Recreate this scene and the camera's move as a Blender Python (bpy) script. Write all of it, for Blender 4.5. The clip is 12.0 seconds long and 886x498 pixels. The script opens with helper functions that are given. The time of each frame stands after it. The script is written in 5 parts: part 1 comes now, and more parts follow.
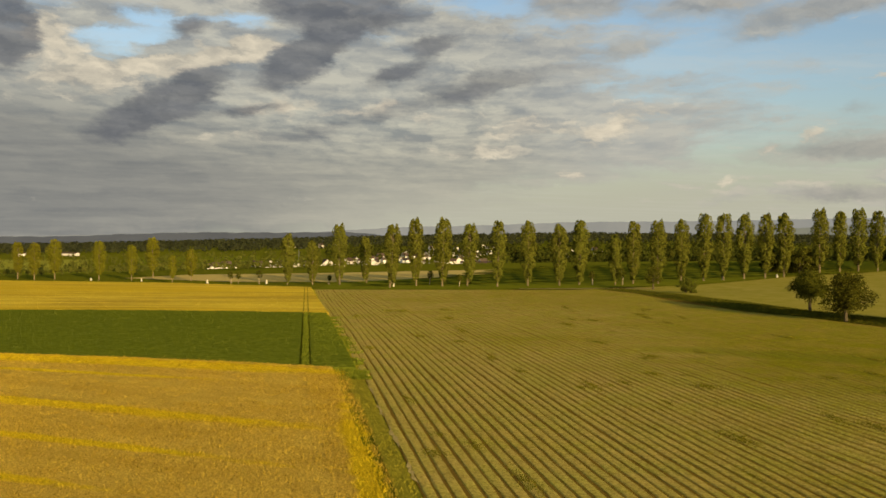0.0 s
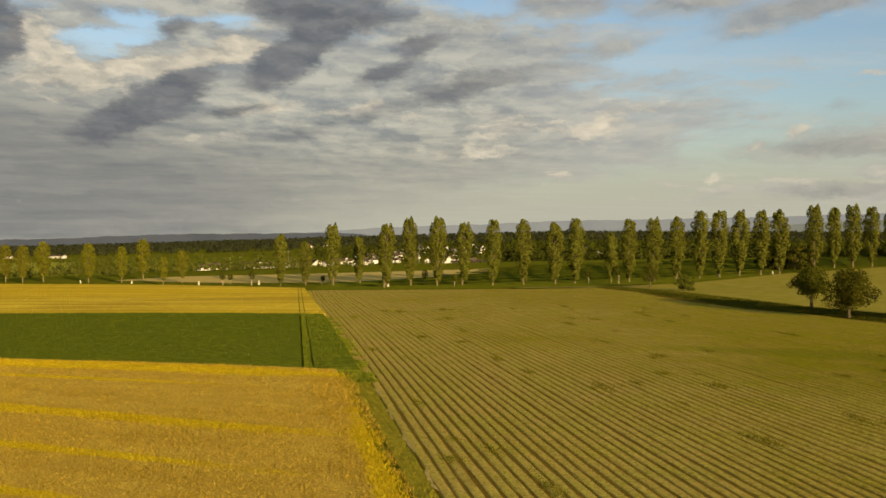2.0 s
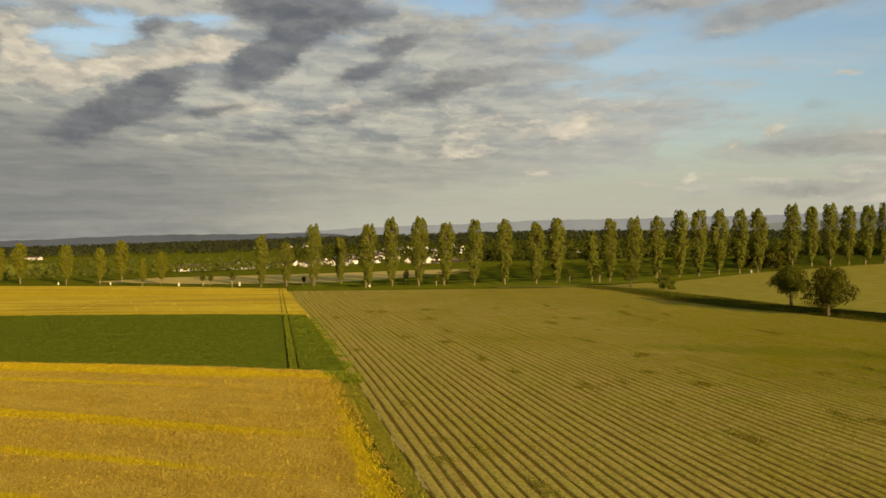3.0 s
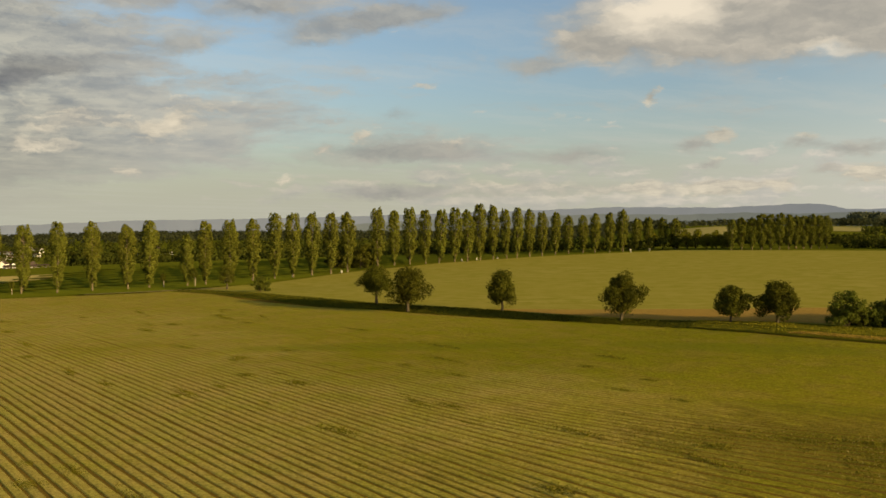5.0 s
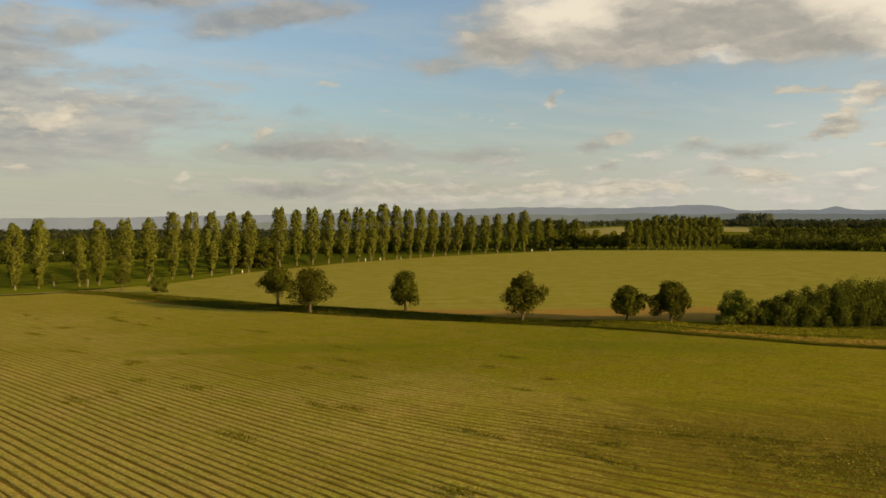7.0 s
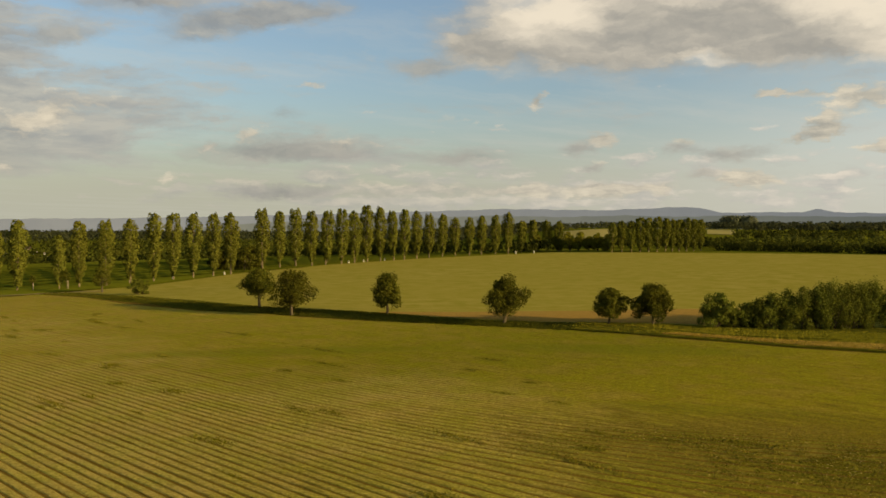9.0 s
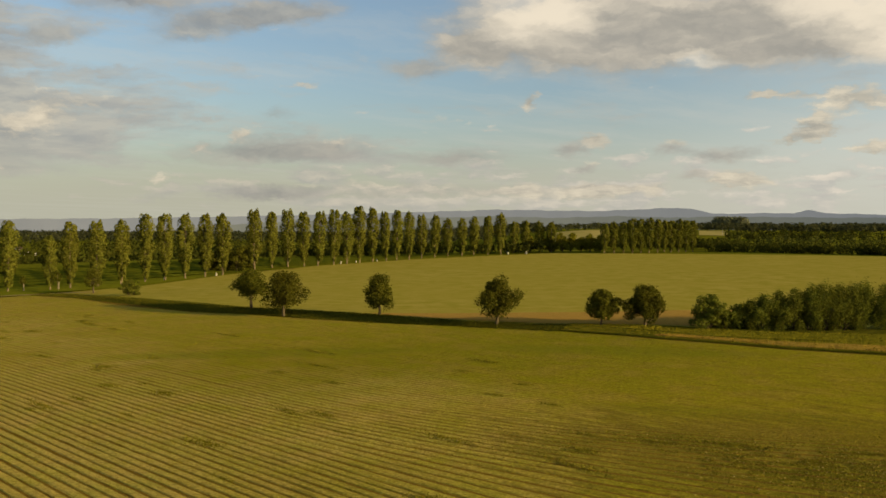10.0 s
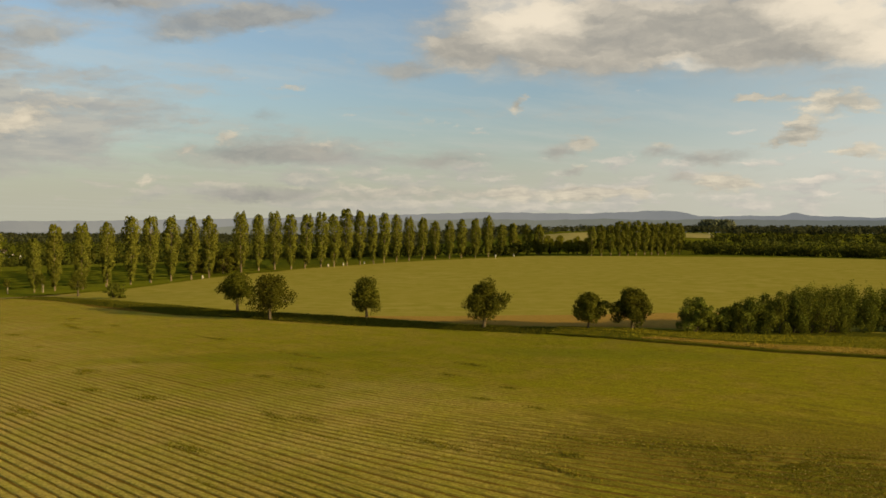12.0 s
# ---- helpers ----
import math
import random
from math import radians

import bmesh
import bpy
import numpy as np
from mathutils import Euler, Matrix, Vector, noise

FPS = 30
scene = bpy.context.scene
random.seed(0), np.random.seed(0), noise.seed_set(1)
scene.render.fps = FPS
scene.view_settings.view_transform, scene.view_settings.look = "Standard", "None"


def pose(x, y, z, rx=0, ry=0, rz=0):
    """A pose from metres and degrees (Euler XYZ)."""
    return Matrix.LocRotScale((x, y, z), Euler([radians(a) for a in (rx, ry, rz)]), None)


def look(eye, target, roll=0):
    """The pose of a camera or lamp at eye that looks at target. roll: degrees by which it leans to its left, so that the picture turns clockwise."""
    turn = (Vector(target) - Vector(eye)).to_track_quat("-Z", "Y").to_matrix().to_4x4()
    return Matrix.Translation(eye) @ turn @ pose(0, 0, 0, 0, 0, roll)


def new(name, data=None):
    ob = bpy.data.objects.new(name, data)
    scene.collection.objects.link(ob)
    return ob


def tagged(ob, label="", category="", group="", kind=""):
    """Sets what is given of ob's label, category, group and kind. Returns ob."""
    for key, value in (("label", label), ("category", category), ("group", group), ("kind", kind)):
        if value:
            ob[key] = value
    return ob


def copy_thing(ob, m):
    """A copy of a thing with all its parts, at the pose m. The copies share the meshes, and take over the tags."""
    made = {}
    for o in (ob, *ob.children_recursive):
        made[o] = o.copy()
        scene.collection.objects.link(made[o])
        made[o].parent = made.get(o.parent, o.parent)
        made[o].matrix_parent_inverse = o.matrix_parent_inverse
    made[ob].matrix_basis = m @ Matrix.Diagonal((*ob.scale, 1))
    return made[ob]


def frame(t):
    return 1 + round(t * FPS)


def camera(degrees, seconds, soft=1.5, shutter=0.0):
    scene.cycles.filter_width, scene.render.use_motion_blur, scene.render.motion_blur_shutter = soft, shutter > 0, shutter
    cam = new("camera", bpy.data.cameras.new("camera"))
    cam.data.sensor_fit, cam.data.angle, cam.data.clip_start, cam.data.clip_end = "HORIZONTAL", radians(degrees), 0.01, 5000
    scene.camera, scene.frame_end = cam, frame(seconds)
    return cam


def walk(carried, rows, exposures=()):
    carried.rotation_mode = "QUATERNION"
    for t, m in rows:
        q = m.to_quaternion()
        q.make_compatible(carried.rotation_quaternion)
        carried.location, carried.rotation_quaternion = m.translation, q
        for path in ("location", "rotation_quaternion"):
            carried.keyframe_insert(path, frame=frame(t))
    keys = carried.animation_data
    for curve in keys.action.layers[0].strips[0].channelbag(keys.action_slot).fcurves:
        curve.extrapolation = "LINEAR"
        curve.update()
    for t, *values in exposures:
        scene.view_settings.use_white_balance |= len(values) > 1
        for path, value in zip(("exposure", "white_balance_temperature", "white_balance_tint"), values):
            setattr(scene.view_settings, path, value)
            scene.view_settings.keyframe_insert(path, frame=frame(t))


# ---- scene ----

cam = camera(52.2, 12.0, soft=1.6)

# seconds, place, pitch, lean, yaw
PATH = [
    (0.0, 3.17, -0.08, 15.63, -1.47, -0.51, -1.27), (0.5, 2.64, 0.76, 15.55, -1.48, -0.42, -1.34),
    (1.0, 2.16, 1.45, 15.51, -1.47, -0.33, -1.54), (1.5, 1.74, 1.92, 15.51, -1.48, -0.21, -1.76),
    (2.0, 1.40, 2.18, 15.48, -1.49, -0.07, -2.02), (2.5, 1.06, 2.31, 15.47, -1.49, 0.03, -2.28),
    (2.7, 0.93, 2.32, 15.48, -1.49, 0.08, -2.42),
    (4.3, 0.32, 0.02, 16.04, -1.57, 0.28, -17.31), (4.5, 0.25, -0.01, 16.09, -1.54, 0.36, -20.65),
    (5.0, 0.10, -0.03, 16.19, -1.51, 0.06, -28.55), (5.5, 0.00, 0.00, 16.30, -1.54, -0.15, -33.46),
    (6.0, -0.01, -0.02, 16.37, -1.55, -0.16, -34.04), (6.5, 0.12, -0.10, 16.40, -1.55, -0.19, -34.34),
    (7.0, 0.23, -0.12, 16.44, -1.55, -0.17, -34.63), (9.0, 0.94, 0.10, 16.50, -1.44, -0.29, -35.58),
    (9.5, 0.98, 0.14, 16.57, -1.44, -0.34, -35.84), (10.0, 1.04, 0.17, 16.61, -1.40, -0.35, -36.05),
    (10.5, 1.18, 0.14, 16.65, -1.34, -0.34, -36.25), (11.0, 1.26, 0.20, 16.67, -1.29, -0.37, -36.47),
    (11.5, 1.29, 0.31, 16.71, -1.27, -0.41, -36.66), (12.0, 1.33, 0.39, 16.68, -1.24, -0.37, -36.83),
]
walk(cam, [(t, pose(x, y, z, 90 + p, r, w)) for t, x, y, z, p, r, w in PATH], exposures=[(0.0, 0.87), (2.7, 0.87), (5.5, 0.83), (12.0, 0.82)])

# ---- light ----
SUN_AZ, SUN_EL = 152.0, 12.5          # degrees clockwise from +y, and above the level
sun_way = Vector((math.sin(radians(SUN_AZ)) * math.cos(radians(SUN_EL)), math.cos(radians(SUN_AZ)) * math.cos(radians(SUN_EL)), math.sin(radians(SUN_EL))))
sun = new("sun", bpy.data.lights.new("sun", "SUN"))
sun.data.energy, sun.data.angle, sun.data.color = 4.3, radians(0.6), (1.0, 0.75, 0.39)
sun.matrix_world = look(sun_way * 1000, (0, 0, 0))


class Nodes:
    """Short hand for node trees."""

    def __init__(self, tree):
        self.tree = tree
        tree.nodes.clear()

    def add(self, kind, **values):
        n = self.tree.nodes.new("ShaderNode" + kind)
        for key, v in values.items():
            setattr(n, key, v)
        return n

    def link(self, a, b):
        self.tree.links.new(a, b)

    def put(self, socket, v):
        if isinstance(v, bpy.types.NodeSocket):
            self.link(v, socket)
        else:
            socket.default_value = v

    def math(self, op, a, b=0.0, c=0.0, clamp=False):
        n = self.add("Math", operation=op, use_clamp=clamp)
        for s, v in zip(n.inputs, (a, b, c)):
            self.put(s, v)
        return n.outputs[0]

    def vec(self, op, a, b=(0, 0, 0)):
        n = self.add("VectorMath", operation=op)
        self.put(n.inputs[0], a)
        self.put(n.inputs[1], b)
        return n.outputs[0]

    def noise(self, where, scale, detail=4.0, rough=0.55, colour=False):
        n = self.add("TexNoise")
        self.put(n.inputs["Vector"], where)
        n.inputs["Scale"].default_value, n.inputs["Detail"].default_value, n.inputs["Roughness"].default_value = scale, detail, rough
        return n.outputs["Color" if colour else "Fac"]

    def band(self, v, lo, hi, to_lo=0.0, to_hi=1.0):
        n = self.add("MapRange", interpolation_type="SMOOTHSTEP")
        for s, x in zip(n.inputs, (v, lo, hi, to_lo, to_hi)):
            self.put(s, x)
        return n.outputs[0]

    def mix(self, fac, a, b):
        n = self.add("Mix", data_type="RGBA")
        for s, x in zip((n.inputs[0], n.inputs[6], n.inputs[7]), (fac, a, b)):
            self.put(s, (*x, 1.0) if isinstance(x, tuple) and len(x) == 3 else x)
        return n.outputs[2]

    def scaled(self, where, k):
        return self.vec("MULTIPLY", where, k)


# ---- sky ----
world = bpy.data.worlds.new("evening_sky")
scene.world = world
world.use_nodes = True
w = Nodes(world.node_tree)
sky = w.add("TexSky", sky_type="NISHITA", sun_disc=False, sun_elevation=radians(SUN_EL), sun_rotation=radians(SUN_AZ))
sky.air_density, sky.dust_density, sky.ozone_density = 1.0, 2.0, 1.0
way = w.add("TexCoord").outputs["Generated"]
parts = w.add("SeparateXYZ")
w.link(way, parts.inputs[0])
turn = w.math("MULTIPLY", w.math("ARCTAN2", parts.outputs[0], parts.outputs[1]), 57.2958)
rise = w.math("MULTIPLY", w.math("ARCSINE", parts.outputs[2]), 57.2958)
flat = w.add("CombineXYZ")
w.link(turn, flat.inputs[0])
w.link(rise, flat.inputs[1])
flat = flat.outputs[0]
rough = w.vec("SUBTRACT", w.noise(w.scaled(flat, (0.5, 1.0, 1.0)), 0.55, 8.0, 0.64, colour=True), (0.5, 0.5, 0.5))
fine = w.vec("SUBTRACT", w.noise(w.scaled(flat, (0.6, 1.2, 1.0)), 2.0, 7.0, 0.66, colour=True), (0.5, 0.5, 0.5))
bent = w.vec("ADD", flat, w.vec("ADD", w.scaled(rough, (3.2, 1.7, 0.0)), w.scaled(fine, (1.0, 0.6, 0.0))))


def blobs(rows, where):
    """The sum of soft ovals: turn and rise of the middle, half widths, lean, weight; all in degrees."""
    total = None
    for a, e, sa, se, lean, weight in rows:
        m = w.add("Mapping", vector_type="TEXTURE")
        w.put(m.inputs["Vector"], where)
        m.inputs["Location"].default_value, m.inputs["Rotation"].default_value, m.inputs["Scale"].default_value = (a, e, 0), (0, 0, radians(lean)), (sa, se, 1)
        ball = w.add("TexGradient", gradient_type="SPHERICAL")
        w.link(m.outputs[0], ball.inputs[0])
        total = w.math("MULTIPLY_ADD", ball.outputs["Fac"], weight, total if total else 0.0)
    return total


# turn, rise, half width, half height, lean, weight
DECK = [(-14, 8, 30, 10, 8, 2.0), (2, 6, 18, 7, 10, 1.3), (-20, 2, 24, 5, 0, 1.2), (14, 6, 14, 4, 8, 0.7), (28, 4.4, 18, 1.8, 0, 0.6), (22, 14, 9, 2, 12, 0.7)]
GAPS = [(-18.2, 10.6, 4.2, 1.8, 15, 1.12), (-15.8, 12.0, 3.2, 1.5, 0, 0.85), (-11.0, 12.3, 3.4, 1.0, 0, 1.0), (-14.9, 9.0, 2.6, 0.6, 5, 0.8), (3.5, 13.4, 3.0, 0.9, 0, 0.7)]
DARK = [(-5.5, 13.3, 6.6, 2.1, -4, 1.7), (-16.2, 7.1, 6.8, 1.7, 27, 1.6), (-7.6, 10.2, 4.6, 1.7, 30, 1.6), (-11.0, 7.0, 5.0, 0.8, 8, 0.8), (0.3, 11.3, 2.9, 0.9, 5, 1.0), (-1.6, 9.5, 3.8, 1.0, 22, 0.9), (3.4, 8.7, 7.9, 1.4, 14, 0.9),
        (-24.4, 11.2, 2.0, 3.6, 0, 1.9), (-14.2, 11.8, 1.9, 1.0, 10, 0.8),
        (-6.2, 6.1, 9.0, 1.2, 12, 0.6)]
WHITE = [(-22.4, 10.8, 2.8, 1.9, 0, 1.0), (-14.0, 9.9, 5.2, 1.1, 8, 0.9), (-10.6, 10.7, 3.8, 1.2, 10, 1.0), (-20.0, 8.6, 7.0, 1.9, 8, 0.95), (-9.0, 7.2, 5.0, 1.0, 4, 0.75), (-12.0, 5.3, 6.0, 0.6, 2, 0.55), (-3.0, 7.4, 4.0, 0.9, 8, 0.6), (2.0, 4.6, 6.0, 0.8, 2, 0.5), (5.6, 6.1, 5.0, 2.2, 18, 0.6), (11.8, 6.1, 6.0, 2.2, 14, 0.68), (0.5, 6.6, 4.0, 1.4, 12, 0.45), (18.8, 2.8, 2.4, 0.7, 0, 0.5),
         (9.4, 3.2, 1.4, 0.6, 0, 0.6), (21.0, 4.7, 1.6, 0.7, 0, 0.6)]
WHITE_EAST = [(41.8, 7.8, 1.15, 0.72, 30, 1.03), (45.4, 5.3, 1.49, 0.84, 0, 0.92), (56.9, 5.1, 2.07, 0.96, 6, 0.8), (58.4, 5.8, 1.61, 0.96, 0, 1.03), (60.4, 7.4, 4.14, 1.56, 4, 0.92), (55.9, 7.9, 2.99, 0.6, 0, 0.8), (61.5, 4.6, 2.53, 0.96, 0, 0.8), (51.6, 3.4, 1.49, 0.6, 0, 0.57),
              (54.0, 2.8, 3.22, 1.08, 0, 1.03)]
WHITE_LOW = [(36.0, 6.6, 4.0, 0.7, 0, 0.4), (45.6, 2.4, 2.64, 0.84, 0, 0.92), (26.6, 12.6, 3.0, 0.9, 15, 0.3), (23.5, 5.4, 3.2, 0.8, 2, 0.6), (29.5, 5.3, 3.2, 0.7, 2, 0.6), (40.0, 2.1, 13.8, 0.96, 0, 0.52), (30.0, 2.6, 9.0, 0.7, 0, 0.4), (27.3, 9.0, 3.8, 0.6, 4, 0.6),
              (48.6, 2.5, 2.6, 0.7, 0, 0.6), (41.0, 2.5, 2.6, 0.7, 0, 0.5), (50.6, 5.1, 1.6, 0.6, 0, 0.6), (45.3, 4.0, 1.0, 0.5, 0, 0.6)]
# the long cloud in the east, and its sunlit parts
BIG = [(42.4, 12.1, 9.0, 3.8, 0, 2.0), (51.0, 11.9, 10.0, 3.6, 0, 2.0), (59.0, 11.8, 7.5, 3.4, 0, 1.9), (62.4, 10.2, 3.0, 2.2, 0, 1.0), (37.4, 10.9, 3.6, 1.3, 0, 0.9)]
BIG_LIT = [(42.0, 13.1, 5.2, 2.3, 0, 1.3), (59.6, 13.4, 5.0, 2.3, 0, 1.5), (51.8, 10.1, 1.8, 0.7, 0, 0.9), (50.0, 15.0, 8.0, 2.2, 0, 0.8), (63.0, 10.8, 4.0, 3.0, 0, 1.3)]
VEIL = [(-28, 2.5, 24, 8, 0, 1.6), (-12, 2.0, 14, 4, 0, 0.2)]
UNDER = [(12.8, 10.9, 3.4, 0.9, 8, 1.0), (9.7, 13.8, 5.0, 1.4, 0, 1.5), (16.7, 13.2, 4.6, 1.4, 8, 1.1), (19.8, 11.9, 3.0, 1.6, 25, 0.8), (34.8, 9.9, 3.4, 1.08, 0, 1.0), (43.9, 4.9, 2.4, 0.81, 0, 0.9), (53.5, 4.4, 3.5, 0.81, 6, 0.9), (50.3, 4.7, 1.7, 0.68, 0, 0.8)]
UNDER_LOW = [(36.5, 4.3, 4.5, 0.94, 2, 0.8), (25.5, 6.9, 2.4, 0.8, 5, 0.55), (25.5, 4.7, 9.5, 1.25, 1, 1.0), (23.6, 12.6, 4.4, 1.3, 20, 1.1), (27.2, 13.0, 4.0, 1.2, 12, 0.9), (24.8, 2.1, 4.6, 0.7, 2, 0.7), (44.9, 3.7, 1.2, 0.54, 0, 0.8), (51.6, 3.2, 1.4, 0.68, 0, 0.8), (34.0, 2.3, 20.7, 0.81, 0, 0.5)]
streaks = w.noise(w.scaled(bent, (0.12, 0.75, 1.0)), 1.0, 5.0, 0.55)
puffs = w.noise(w.scaled(bent, (0.30, 0.72, 1.0)), 1.0, 5.0, 0.54)
puffs_sunward = w.noise(w.scaled(w.vec("ADD", bent, (0.45, 0.40, 0.0)), (0.30, 0.72, 1.0)), 1.0, 5.0, 0.54)
relief = w.math("MULTIPLY", w.math("SUBTRACT", puffs, puffs_sunward), 2.0)
half = w.math("SUBTRACT", puffs, 0.5)
small_puffs = w.noise(w.scaled(bent, (0.62, 1.6, 1.0)), 1.0, 4.0, 0.5)
# the sheet of cloud seen from below, smaller towards the horizon
depth = w.math("DIVIDE", 1.0, w.math("ADD", w.math("MAXIMUM", parts.outputs[2], 0.0), 0.045))
sheet = w.add("CombineXYZ")
w.put(sheet.inputs[0], w.math("MULTIPLY", parts.outputs[0], depth))
w.put(sheet.inputs[1], w.math("MULTIPLY", parts.outputs[1], depth))
sheet = w.vec("ADD", sheet.outputs[0], w.scaled(rough, (0.45, 0.45, 0.0)))
lumps = w.noise(w.scaled(sheet, (2.3, 1.15, 1.0)), 1.0, 7.0, 0.62)
lumps_sunward = w.noise(w.scaled(w.vec("ADD", sheet, (0.10, -0.16, 0.0)), (2.3, 1.15, 1.0)), 1.0, 7.0, 0.62)
crumble = w.math("MULTIPLY", w.math("SUBTRACT", lumps, lumps_sunward), 3.2)
wisps = w.noise(w.scaled(sheet, (0.55, 1.3, 1.0)), 1.0, 6.0, 0.6)
# rows of small cumulus low over the horizon
cotton_at = w.vec("ADD", flat, w.vec("ADD", w.scaled(rough, (2.2, 0.7, 0.0)), w.scaled(fine, (0.8, 0.5, 0.0))))
cotton = w.noise(w.scaled(cotton_at, (0.30, 1.05, 1.0)), 1.0, 6.0, 0.55)
cotton_up = w.noise(w.scaled(w.vec("ADD", cotton_at, (0.35, 0.42, 0.0)), (0.30, 1.05, 1.0)), 1.0, 6.0, 0.55)
layers = w.noise(w.scaled(w.vec("ADD", flat, w.scaled(rough, (3.0, 0.35, 0.0))), (0.13, 1.5, 1.0)), 1.0, 4.0, 0.55)
deck = w.band(w.math("SUBTRACT", w.math("ADD", blobs(DECK, bent), w.math("MULTIPLY", w.math("SUBTRACT", streaks, 0.5), 2.4)), blobs(GAPS, bent)), 0.10, 0.95)
dark = w.band(w.math("ADD", blobs(DARK, bent), w.math("ADD", w.math("MULTIPLY", half, 0.9), w.math("MULTIPLY", crumble, -0.05))), 0.18, 0.84)
white = w.band(w.math("ADD", w.math("MULTIPLY", blobs(WHITE + WHITE_EAST + WHITE_LOW, bent), 1.35), w.math("ADD", w.math("MULTIPLY", half, 0.7), w.math("MULTIPLY_ADD", small_puffs, 1.5, -0.75))), 0.36, 0.98)
under = w.band(w.math("ADD", blobs(UNDER + UNDER_LOW, bent), w.math("MULTIPLY", half, 0.8)), 0.12, 0.85)
low_edge = w.add("SeparateXYZ")
w.link(bent, low_edge.inputs[0])
big = w.math("MULTIPLY", w.band(w.math("ADD", blobs(BIG, bent), w.math("MULTIPLY", half, 1.5)), 0.05, 1.25), w.band(low_edge.outputs[1], 8.2, 10.2))
big_lit = w.band(w.math("ADD", blobs(BIG_LIT, bent), w.math("ADD", w.math("MULTIPLY", half, 0.8), w.math("MULTIPLY", relief, 0.35))), -0.40, 1.15)
low = w.band(rise, -1.5, 9.0, 1.0, 0.0)
clear = w.vec("MULTIPLY", sky.outputs[0], (0.080, 0.083, 0.088))
clear = w.mix(w.math("MULTIPLY", low, 0.85), clear, w.mix(w.band(turn, 22.0, 75.0), (0.268, 0.270, 0.212), (0.44, 0.422, 0.392)))
clear = w.mix(w.math("MULTIPLY", w.math("MULTIPLY", w.band(turn, 42.0, 68.0), w.band(rise, 2.0, 24.0, 1.0, 0.0)), 0.45), clear, (0.42, 0.44, 0.41))
clear = w.mix(w.math("MULTIPLY", w.band(wisps, 0.42, 0.72), 0.30), clear, (0.335, 0.325, 0.285))
deck_colour = w.mix(w.math("ADD", w.math("ADD", w.math("MULTIPLY", w.band(streaks, 0.28, 0.74), 0.40), w.math("ADD", w.math("MULTIPLY", w.band(layers, 0.34, 0.66), 0.28), w.math("MULTIPLY", w.math("MULTIPLY", w.band(lumps, 0.36, 0.64), w.band(rise, 2.5, 7.0)), 0.46))), w.math("ADD", w.math("MULTIPLY", crumble, w.band(rise, 2.0, 6.0, 0.15, 0.55)), w.math("MULTIPLY", relief, 0.3)), clamp=True), w.mix(w.band(turn, 2.0, 14.0), (0.133, 0.132, 0.126), (0.205, 0.203, 0.192)), w.mix(w.band(turn, 2.0, 14.0), (0.300, 0.276, 0.216), (0.285, 0.268, 0.228)))
seen = w.mix(w.math("MULTIPLY", deck, 0.88), clear, deck_colour)
lit = w.math("ADD", w.math("ADD", w.math("MULTIPLY", w.band(puffs, 0.3, 0.7), 0.45), w.math("MULTIPLY", w.band(small_puffs, 0.32, 0.68), 0.45)), w.math("ADD", w.math("MULTIPLY", relief, 0.5), w.math("MULTIPLY", crumble, 0.35)), clamp=True)
seen = w.mix(w.math("MULTIPLY", w.math("MULTIPLY", w.band(rise, 0.3, 5.5, 1.0, 0.0), w.band(turn, -17.0, -1.0)), 0.6), seen, (0.290, 0.280, 0.218))
veil = w.math("MULTIPLY", w.math("MINIMUM", blobs(VEIL, flat), 1.0), 0.80)
seen = w.mix(veil, seen, w.mix(w.math("MULTIPLY_ADD", w.band(streaks, 0.3, 0.75), 0.5, w.math("MULTIPLY", w.band(layers, 0.34, 0.66), 0.5)), (0.098, 0.100, 0.099), (0.150, 0.148, 0.135)))
tuft_cover = w.math("ADD", cotton, w.math("MULTIPLY_ADD", w.band(rise, 0.6, 1.5), 0.09, w.math("MULTIPLY_ADD", w.band(rise, 2.4, 6.0), -0.20, w.math("MULTIPLY_ADD", w.band(turn, 4.0, 26.0), 0.19, -0.25))))
tuft_lit = w.math("MULTIPLY_ADD", w.math("SUBTRACT", cotton, cotton_up), 3.6, 0.20, clamp=True)
seen = w.mix(w.math("MULTIPLY", w.band(tuft_cover, 0.47, 0.62), 0.66), seen, w.mix(tuft_lit, w.mix(w.band(turn, 20.0, 60.0), (0.225, 0.220, 0.196), (0.285, 0.270, 0.245)), w.mix(w.band(turn, 20.0, 60.0), (0.34, 0.305, 0.245), (0.47, 0.41, 0.335))))
seen = w.mix(w.math("MULTIPLY", white, 0.9), seen, w.mix(lit, (0.220, 0.206, 0.172), (0.44, 0.385, 0.290)))
seen = w.mix(w.math("MULTIPLY", under, 0.8), seen, w.mix(w.math("ADD", w.math("ADD", 0.35, w.band(turn, 24.0, 42.0, 0.0, 0.22)), relief, clamp=True), (0.160, 0.156, 0.144), (0.285, 0.265, 0.22)))
seen = w.mix(w.math("MULTIPLY", big, 0.95), seen, w.mix(big_lit, (0.196, 0.185, 0.160), (0.50, 0.435, 0.335)))
seen = w.mix(w.math("MULTIPLY", dark, 0.80), seen, w.mix(w.math("ADD", 0.3, w.math("ADD", relief, w.math("MULTIPLY", crumble, 0.3)), clamp=True), (0.056, 0.060, 0.070), (0.120, 0.121, 0.126)))
shine = w.add("Background")
w.link(seen, shine.inputs[0])
shine.inputs[1].default_value = 1.0
w.link(shine.outputs[0], w.add("OutputWorld").inputs[0])


